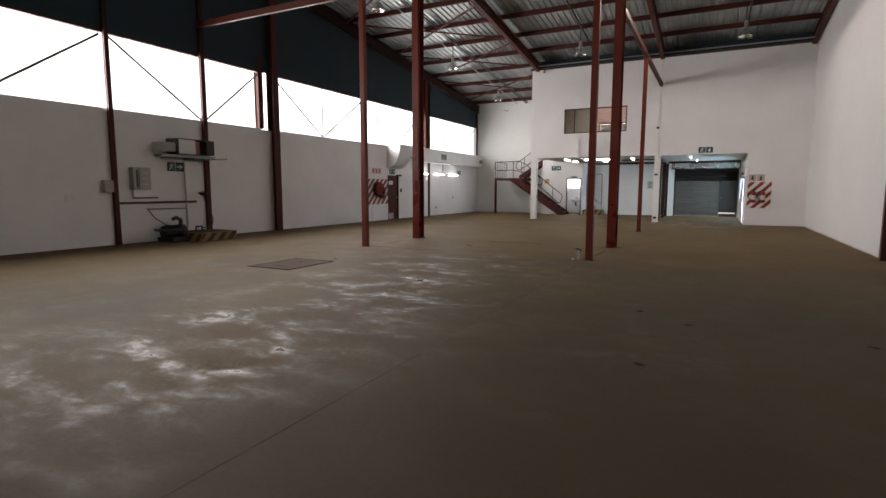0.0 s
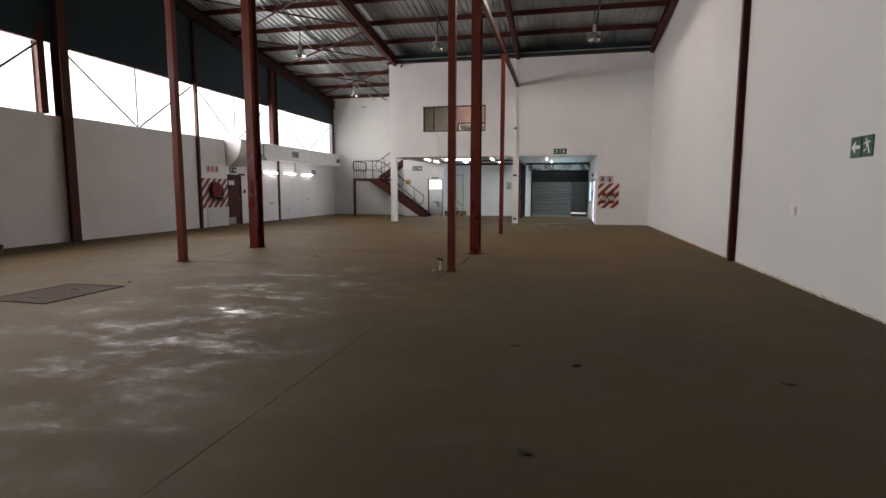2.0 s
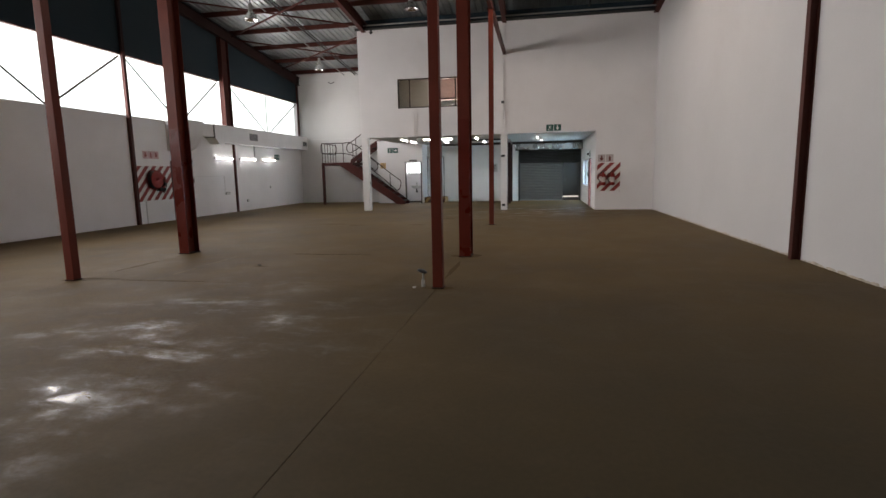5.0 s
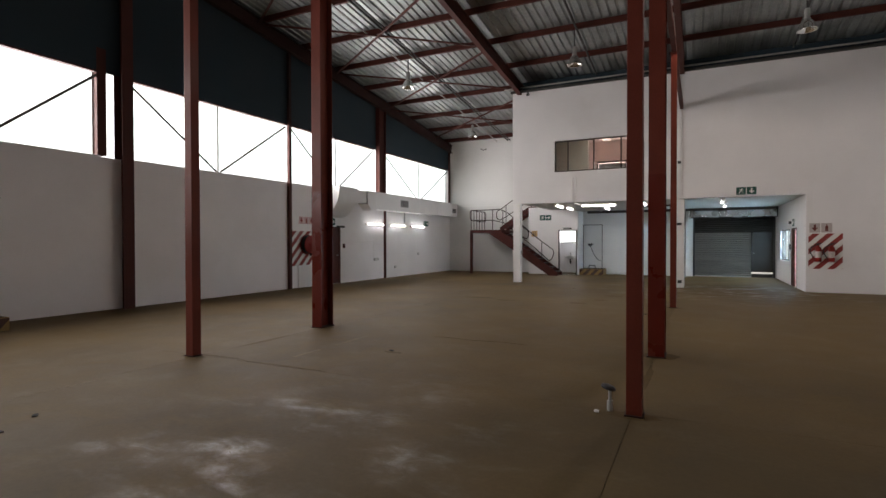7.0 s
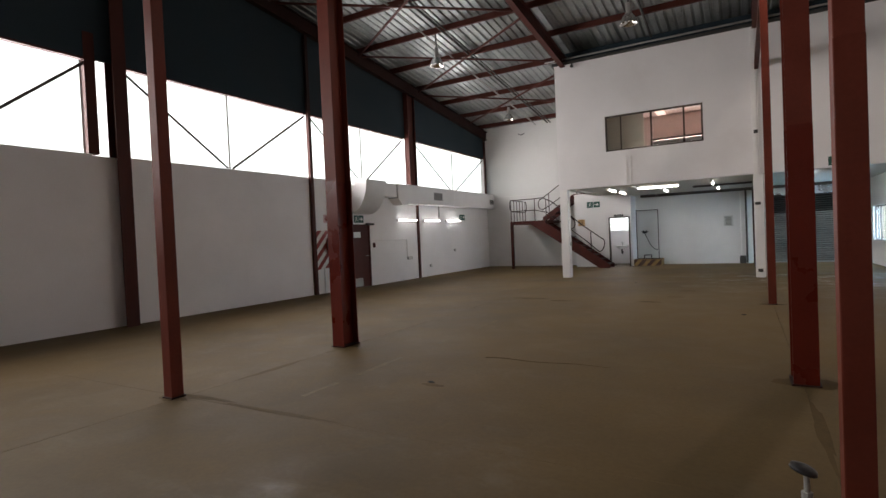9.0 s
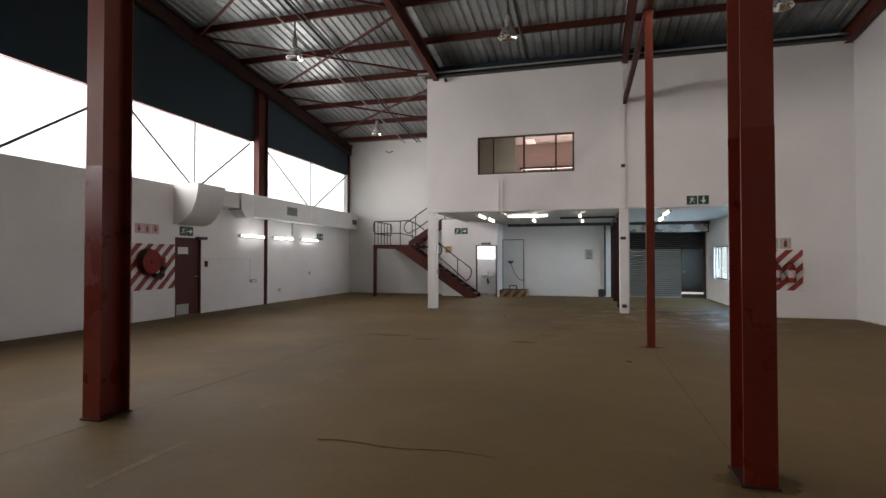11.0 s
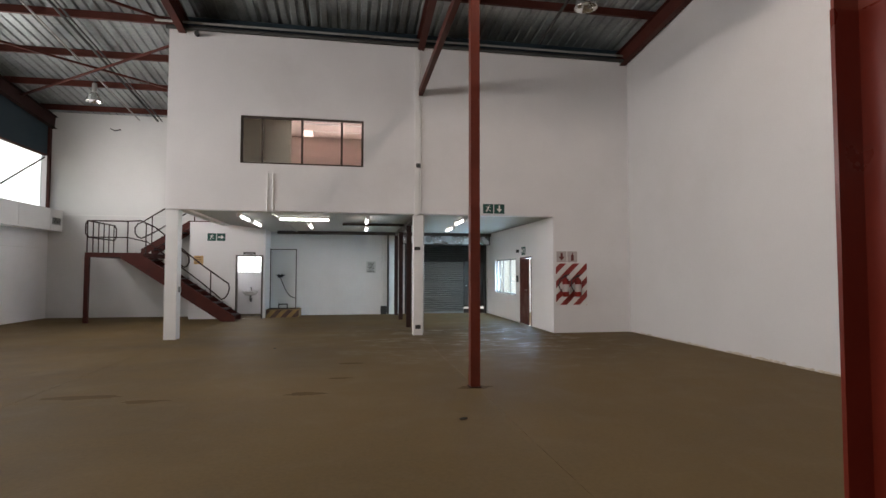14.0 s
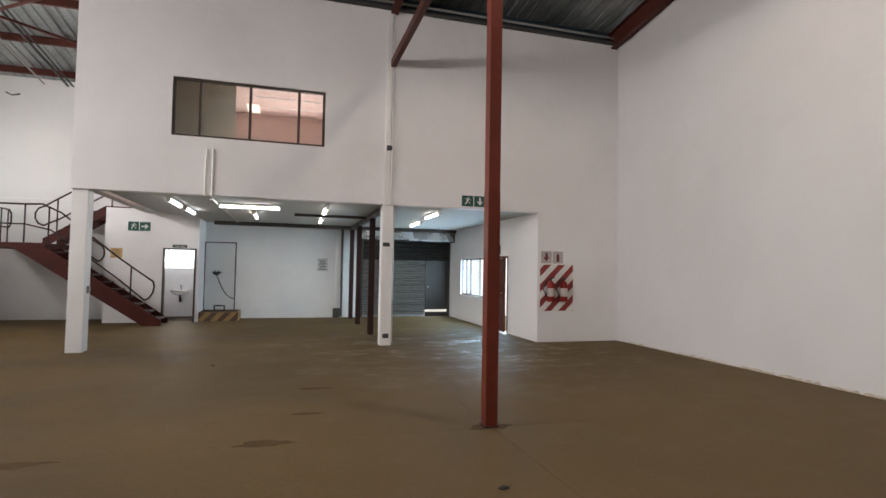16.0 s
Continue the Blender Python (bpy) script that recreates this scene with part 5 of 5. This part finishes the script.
wall_box("x", SIDE, -1, 28.42, 2.13, 0.09, 0.09, 0.07, "small dark wall-mounted sensor beside the sign", "sensor", M_DARK, "sensor")
wall_box("x", SIDE, -1, 28.48, 1.3, 0.09, 0.2, 0.05, "dark switch box beside the door", "switch_box", M_DARK, "switch")

# ---------------------------------------------------------------- mezzanine front
ow = thing("window_10", (-4.57, FRONT, 3.96), "dark-framed office window in the upper wall", "window")
ow["kind"] = "structure"
for x0, x1, z0, z1 in ((-5.95, -5.9, 3.96, 5.06), (-3.24, -3.19, 3.96, 5.06), (-5.9, -3.24, 3.96, 4.0), (-5.9, -3.24, 5.01, 5.06), (-5.5, -5.46, 4.0, 5.01), (-4.62, -4.57, 4.0, 5.01), (-3.72, -3.67, 4.0, 5.01)):
    boxpart("frame_bar", (x0, x1, FRONT + 0.03, FRONT + 0.08, z0, z1), M_FRAME, ow)
iw = thing("window_11", (-3.8, 30.2, 4.0), "bright inner window at the back of the office", "window")
iw["kind"] = "structure"
for x0, x1, z0, z1 in ((-5.2, -2.4, 4.83, 4.90), (-5.2, -2.4, 3.95, 4.0), (-5.25, -5.2, 3.95, 4.9), (-2.4, -2.35, 3.95, 4.9), (-3.02, -2.98, 4.0, 4.83), (-4.12, -4.08, 4.0, 4.83)):
    boxpart("frame_bar", (x0, x1, 30.17, 30.198, z0, z1), M_FRAME, iw)
for x0, x1 in ((-5.9, -5.5), (-5.46, -4.62), (-4.57, -3.72), (-3.67, -3.24)):
    boxpart("pane", (x0, x1, FRONT + 0.052, FRONT + 0.056, 4.0, 5.01), M_GLASS, ow).visible_shadow = False
exit_sign("y", FRONT, -1, -0.03, 3.045, 0.56, 0.23, "down")
for x in (-5.34, -5.22):
    conduit([(x, FRONT - 0.025, 2.86), (x, FRONT - 0.025, 3.74)], 0.017, M_WHITE2, "painted conduit down the white wall")
conduit([(-1.83, FRONT - 0.02, 2.9), (-1.83, FRONT - 0.02, 6.85)], 0.016, M_WHITE2, "thin white-painted conduit up the wall")
bm = bmesh.new()
box(bm, -1.98, -1.87, FRONT - 0.035, FRONT, 2.86, 6.9, bevel=0.005)
tagged(part("cable_trunking", bm, M_WHITE2), "white cable trunking up the wall", "trunking")
wall_box("y", FRONT - 0.036, -1, -1.9, 4.03, 0.1, 0.08, 0.1, "small dark camera bracket on the trunking", "camera_bracket", M_DARK, "bracket")
wall_box("y", 25.72, -1, -1.9, 2.06, 0.14, 0.08, 0.04, "small dark box on the white column", "junction_box", M_DARK, "junction box")
wall_box("y", 25.72, -1, -1.88, 0.2, 0.12, 0.09, 0.05, "small dark socket on the white column", "socket_outlet", M_DARK)
wall_box("x", -7.24, 1, 25.86, 1.1, 0.08, 0.13, 0.04, "small grey switch on the white column", "switch_box", M_GREYBOX, "switch")
conduit([(-1.745, 25.74, 0.05), (-1.745, 25.74, 2.84)], 0.014, M_GALV)
# pipe along the wall top with a fixed camera
conduit([(MEZL - 0.05, FRONT - 0.06, 6.95), (RIGHT - 0.05, FRONT - 0.06, 6.95)], 0.05, M_DARK, "dark pipe along the top of the white wall", "roof_pipe")
cam_box = thing("security_camera", (-6.9, FRONT - 0.1, 6.8), "small dark security camera under the roof pipe", "camera box")
bm = bmesh.new()
rod(bm, (-6.9, FRONT - 0.06, 6.9), (-6.9, FRONT - 0.12, 6.82), 0.025)
part("bracket", bm, M_DARK, cam_box)
bm = bmesh.new()
rod(bm, (-6.9, FRONT - 0.05, 6.82), (-6.86, FRONT - 0.26, 6.76), 0.05, 12)
part("body", bm, M_DARK, cam_box)
bm = bmesh.new()
box(bm, MEZL - 0.02, RIGHT, FRONT - 0.004, FRONT + 0.26, MEZTOP + 0.002, MEZTOP + 0.05)
structure(part("trim_wall_top", bm, M_WHITE2), "pale coping along the top of the wall", "trim")

conduit([(MEZL - 0.3, FRONT - 0.03, 7.09), (RIGHT - 0.05, FRONT - 0.03, 7.09)], 0.028, M_GALV, "pale pipe above the white wall", "roof_pipe")
# added dark sheet in place of the shaded gap over the wall
bm = bmesh.new()
box(bm, MEZL + 0.02, RIGHT, FRONT + 0.28, FRONT + 0.34, MEZTOP + 0.002, roof_z(FRONT + 0.3) - 0.03)
structure(part("wall_gap_shade", bm, M_CLAD), "dark sheet standing in for the shade between wall and roof", "cladding")

# fire extinguishers on the striped board
for k, (x, tilt) in enumerate(((1.78, 0), (2.1, 0))):
    ex = thing("fire_extinguisher", (x, FRONT - 0.1, 0.85), "red fire extinguisher hanging on the striped board", "fire extinguisher", "extinguishers")
    bm = bmesh.new()
    lathe(bm, [(0.0, 0.0), (0.075, 0.0), (0.085, 0.02), (0.085, 0.36), (0.07, 0.42), (0.03, 0.45), (0.03, 0.48), (0.0, 0.48)], (x, FRONT - 0.1, 0.9), 18)
    part("cylinder", bm, M_BRIGHTRED, ex, smooth=True)
    bm = bmesh.new()
    lathe(bm, [(0.0865, 0.12), (0.0865, 0.3)], (x, FRONT - 0.1, 0.9), 18)
    part("label_band", bm, M_GREYSIGN, ex, "grey printed band")
    bm = bmesh.new()
    bar(bm, (x - 0.05, FRONT - 0.1, 1.41), (x + 0.09, FRONT - 0.1, 1.44), 0.025, 0.025)
    rod(bm, (x, FRONT - 0.1, 1.37), (x, FRONT - 0.1, 1.42), 0.02)
    part("valve_handle", bm, M_BLACK, ex)
    bm = bmesh.new()
    pipe(bm, [(x - 0.03, FRONT - 0.12, 1.4), (x - 0.17, FRONT - 0.13, 1.32), (x - 0.2, FRONT - 0.13, 1.18), (x - 0.12, FRONT - 0.13, 1.02)], 0.014)
    part("hose", bm, M_BLACK, ex)
    boxpart("wall_hook", (x - 0.03, x + 0.03, FRONT - 0.03, FRONT - 0.011, 1.28, 1.34), M_DARK, ex)

# ---------------------------------------------------------------- east wall
exit_sign("x", RIGHT, -1, 10.1, 1.955, 0.5, 0.25, "right", 1)
wall_box("x", RIGHT, -1, 11.84, 1.13, 0.17, 0.13, 0.03, "pale grey blank socket box on the tall white wall", "socket_outlet", M_SWHITE)

# ---------------------------------------------------------------- floor things
hatch = thing("floor_hatch", (-6.7, 8.6, 0), "rusty brown steel hatch plate set in the concrete floor", "hatch")
boxpart("plate", (-7.17, -6.28, 8.1, 9.25, 0.001, 0.010), M_RUST, hatch, bevel=0.003)
for d in ((-7.22, -7.18, 8.05, 9.30), (-6.27, -6.23, 8.05, 9.30), (-7.18, -6.27, 9.26, 9.30), (-7.18, -6.27, 8.05, 8.09)):
    boxpart("frame_edge", (*d, 0.001, 0.012), M_REDDARK, hatch)
for y in (8.3, 8.9):
    boxpart("lifting_bar", (-6.76, -6.64, y, y + 0.03, 0.0125, 0.022), M_DARK, hatch)
stub = thing("pipe_stub", (-2.02, 11.93, 0), "pale pipe stub with a bent black cap beside the column", "pipe")
bm = bmesh.new()
rod(bm, (-2.02, 11.93, 0.0), (-2.02, 11.93, 0.2), 0.014)
rod(bm, (-2.02, 11.93, 0.0), (-2.02, 11.93, 0.09), 0.026)
part("pipe", bm, M_GALV, stub)
bm = bmesh.new()
lathe(bm, [(0.0, 0.012), (0.035, 0.012), (0.062, 0.0), (0.066, -0.018), (0.055, -0.012), (0.0, -0.004)], sides=16)
bmesh.ops.transform(bm, matrix=Matrix.Translation((-2.03, 11.93, 0.215)) @ Matrix.Rotation(0.3, 4, "Y"), verts=bm.verts)
part("cap", bm, M_BLACK, stub, "bent black cap", smooth=True)
bm = bmesh.new()
box(bm, -2.14, -2.1, 11.82, 11.85, 0.0, 0.02, bevel=0.005)
tagged(part("rubble_chip", bm, M_SWHITE), "small pale chip lying on the floor", "debris", "floor debris")
rnd = random.Random(4)
for x, y in ((0.22, 7.15), (1.75, 7.06), (-0.32, 7.59), (-5.11, 13.28), (-6.46, 9.63), (-0.1, 5.6), (-2.3, 18.6), (-4.9, 24.0)):
    bm = bmesh.new()
    bmesh.ops.create_icosphere(bm, subdivisions=2, radius=1.0, matrix=Matrix.Translation((x, y, 0.006)) @ Matrix.Rotation(rnd.random() * 3, 4, "Z") @ Matrix.Diagonal((0.05, 0.025, 0.008, 1)))
    for v in bm.verts:
        v.co += Vector((rnd.uniform(-1, 1), rnd.uniform(-1, 1), 0)) * 0.008
        v.co.z = max(v.co.z, 0.0005)
    tagged(part("dry_leaf", bm, M_INK), "small dark scrap lying on the concrete floor", "debris", "floor debris")

# ---------------------------------------------------------------- under the roof


def under(x, y, drop):
    return (x, y, roof_z(y) - drop)


for y0, y1 in ((22.55, 25.95), (26.45, 30.2), (18.9, 22.4), (15.2, 18.7)):
    for xa, xb in ((-12.95, -7.3), (-7.3, -12.95)):
        bm = bmesh.new()
        drop = 0.25 if xa < xb else 0.29
        bar(bm, under(xa, y0, drop), under(xb, y1, drop), 0.05, 0.05)
        tagged(part("roof_brace", bm, M_REDDULL), "thin red steel cross brace under the roof", "brace", "roof braces")
for x, mat_, r, y0 in ((-10.4, M_GALV, 0.022, 14.0), (-9.83, M_DARK, 0.03, 14.0), (-9.7, M_DARK, 0.02, 14.0), (-4.5, M_DARK, 0.035, 15.0), (1.15, M_DARK, 0.035, 15.0)):
    bm = bmesh.new()
    y1 = 31.9 if x < -7 else FRONT - 0.05
    pipe(bm, [under(x, y0, 0.215), under(x, y1, 0.215)], r)
    tagged(part("roof_conduit", bm, mat_), "conduit running below the roof purlins", "conduit", "roof conduits")
# small bent bracket high on the back wall
bm = bmesh.new()
bar(bm, (-11.35, BACK - 0.02, 6.22), (-11.2, BACK - 0.03, 6.15), 0.03, 0.03)
bar(bm, (-11.2, BACK - 0.03, 6.15), (-11.02, BACK - 0.02, 6.2), 0.03, 0.03)
tagged(part("wall_bracket", bm, M_DARK), "small dark bracket high on the white wall", "bracket")
bm = bmesh.new()
box(bm, LEFT, MEZL + 0.2, BACK - 0.012, BACK - 0.001, 3.32, 3.345)
structure(part("trim_wall_joint", bm, M_WHITE2), "thin horizontal joint strip across the white wall", "trim")
bm = bmesh.new()
box(bm, LEFT - 0.02, LEFT + 0.05, BACK - 0.16, BACK - 0.05, SILL, roof_z(BACK) - 0.3)
tagged(part("wall_post", bm, M_REDDULL), "dark red corner post at the end of the window strip", "post", "wall posts")
# office ceiling light and back window upstairs
boxpart_l = thing("ceiling_light", (-4.8, 29.65, 5.75), "lit panel light on the pinkish office ceiling", "light")
boxpart("panel", (-4.95, -4.65, 29.3, 30.0, 5.72, 5.748), M_PANEL, boxpart_l)
for y in (27.0, 28.6, 29.4):
    structure(boxpart("trim_ceiling", (-4.9, -2.2, y, y + 0.04, 5.735, 5.748), M_WHITE2), "pale strip across the office ceiling", "trim")
window_light("daylight", (-3.8, 30.28, 4.41), (-3.8, 27, 4.9), 2.7, 0.78, 85, (1.0, 0.84, 0.80))

# faded floor marking, stains and crumbled plaster
M_MARK = material("faded_white_marking", (0.136, 0.100, 0.052), 0.75, vary=0.35, scale=6, spec=0.12)
rnd2 = random.Random(11)
mark = structure(new("floor_marking"), "broken faded white line painted on the concrete", "marking")
y = 12.4
while y < 17.5:
    ln = rnd2.uniform(0.2, 0.9)
    bm = bmesh.new()
    poly = []
    for k in range(7):
        poly.append((-6.05 + rnd2.uniform(-0.012, 0.012) - 0.035, y + ln * k / 6))
    for k in range(6, -1, -1):
        poly.append((-6.05 + rnd2.uniform(-0.012, 0.012) + 0.03, y + ln * k / 6))
    prism(bm, poly, "z", 0.0006, 0.0016)
    part("dash", bm, M_MARK, mark)
    y += ln + rnd2.uniform(0.3, 1.2)
M_STAIN = material("dark_floor_stain", (0.098, 0.067, 0.030), 0.85, spec=0.1, vary=0.3, scale=5)


def stain(x, y, rx, ry, n=26):
    """A ragged dark patch with long tongues, lying on the concrete."""
    bm = bmesh.new()
    poly, q = [], 1.0
    for k in range(n):
        a = 2 * math.pi * k / n
        q = 0.6 * q + 0.4 * rnd2.uniform(0.35, 1.25)
        poly.append((x + rx * q * math.cos(a), y + ry * q * math.sin(a)))
    prism(bm, poly, "z", 0.0005, 0.0012)
    structure(part("floor_stain", bm, M_STAIN), "dark irregular stain on the concrete floor", "stain")


for x, y, rx, ry in ((-3.44, 22.1, 0.3, 0.09), (-6.6, 20.24, 0.5, 0.14), (-5.8, 19.9, 0.3, 0.1), (-3.99, 20.0, 0.3, 0.1), (-5.05, 13.2, 0.14, 0.04), (-3.6, 20.9, 0.22, 0.06),
                     (-7.31, 11.86, 0.24, 0.10), (-6.95, 12.0, 0.45, 0.05), (-1.81, 11.86, 0.24, 0.10), (-7.31, 14.5, 0.26, 0.16), (-1.81, 14.5, 0.3, 0.2), (-1.84, 20.02, 0.26, 0.12), (-7.22, 13.1, 0.06, 0.7),
                     (-5.9, 11.95, 0.7, 0.04), (-1.83, 13.2, 0.05, 0.8)):
    stain(x, y, rx, ry)
bm = bmesh.new()
y = 2.0
while y < 25.5:
    w, h, d = rnd2.uniform(0.03, 0.16), rnd2.uniform(0.008, 0.035), rnd2.uniform(0.006, 0.03)
    bmesh.ops.create_icosphere(bm, subdivisions=1, radius=1.0, matrix=Matrix.Translation((RIGHT - 0.004, y, h * 0.4)) @ Matrix.Diagonal((d, w, h, 1)))
    y += w * rnd2.uniform(1.0, 2.2)
crumbs = part("plaster_crumbs", bm, material("crumbled_plaster", (0.5, 0.44, 0.36), 0.9, vary=0.25, scale=8, bump=0.2))
tagged(crumbs, "crumbled pale plaster along the foot of the wall", "rubble", kind="stuff")
bm = bmesh.new()
prev = None
pts = [(-5.05, 14.47, 0.004)]
for k in range(1, 9):
    pts.append((-5.05 + 1.5 * k / 8, 14.47 + 0.03 * math.sin(k * 1.3), 0.004))
pipe(bm, pts, 0.003, 6)
tagged(part("wire_scrap", bm, M_STAIN), "thin brown wire lying on the floor", "wire")

# young tree in the daylight outside the loading bay window
tree = thing("tree", (4.6, 34.2, 0), "young leafy tree in glaring daylight outside the window", "tree")
bm = bmesh.new()
rod(bm, (4.6, 34.2, -0.16), (4.65, 34.25, 1.5), 0.09, 8, 0.06)
for a in range(5):
    d = Vector((math.cos(a * 1.26) * 0.5, math.sin(a * 1.26) * 0.5, 0.7))
    rod(bm, (4.65, 34.25, 1.2 + 0.08 * a), tuple(Vector((4.65, 34.25, 1.2 + 0.08 * a)) + d), 0.035, 6, 0.012)
part("trunk", bm, M_BARK, tree)
bm = bmesh.new()
for k in range(420):
    c = Vector((4.65, 34.25, 2.0)) + Vector((rnd2.gauss(0, 0.42), rnd2.gauss(0, 0.42), rnd2.gauss(0, 0.4)))
    m = Matrix.Translation(c) @ Euler((rnd2.uniform(0, 6), rnd2.uniform(0, 6), rnd2.uniform(0, 6))).to_matrix().to_4x4()
    s_ = rnd2.uniform(0.04, 0.08)
    vs = [bm.verts.new(m @ Vector(p)) for p in ((-s_, 0, 0), (0, -s_ * 0.45, 0.01), (s_, 0, 0), (0, s_ * 0.45, 0.01))]
    bm.faces.new(vs)
part("crown", bm, M_LEAF, tree)
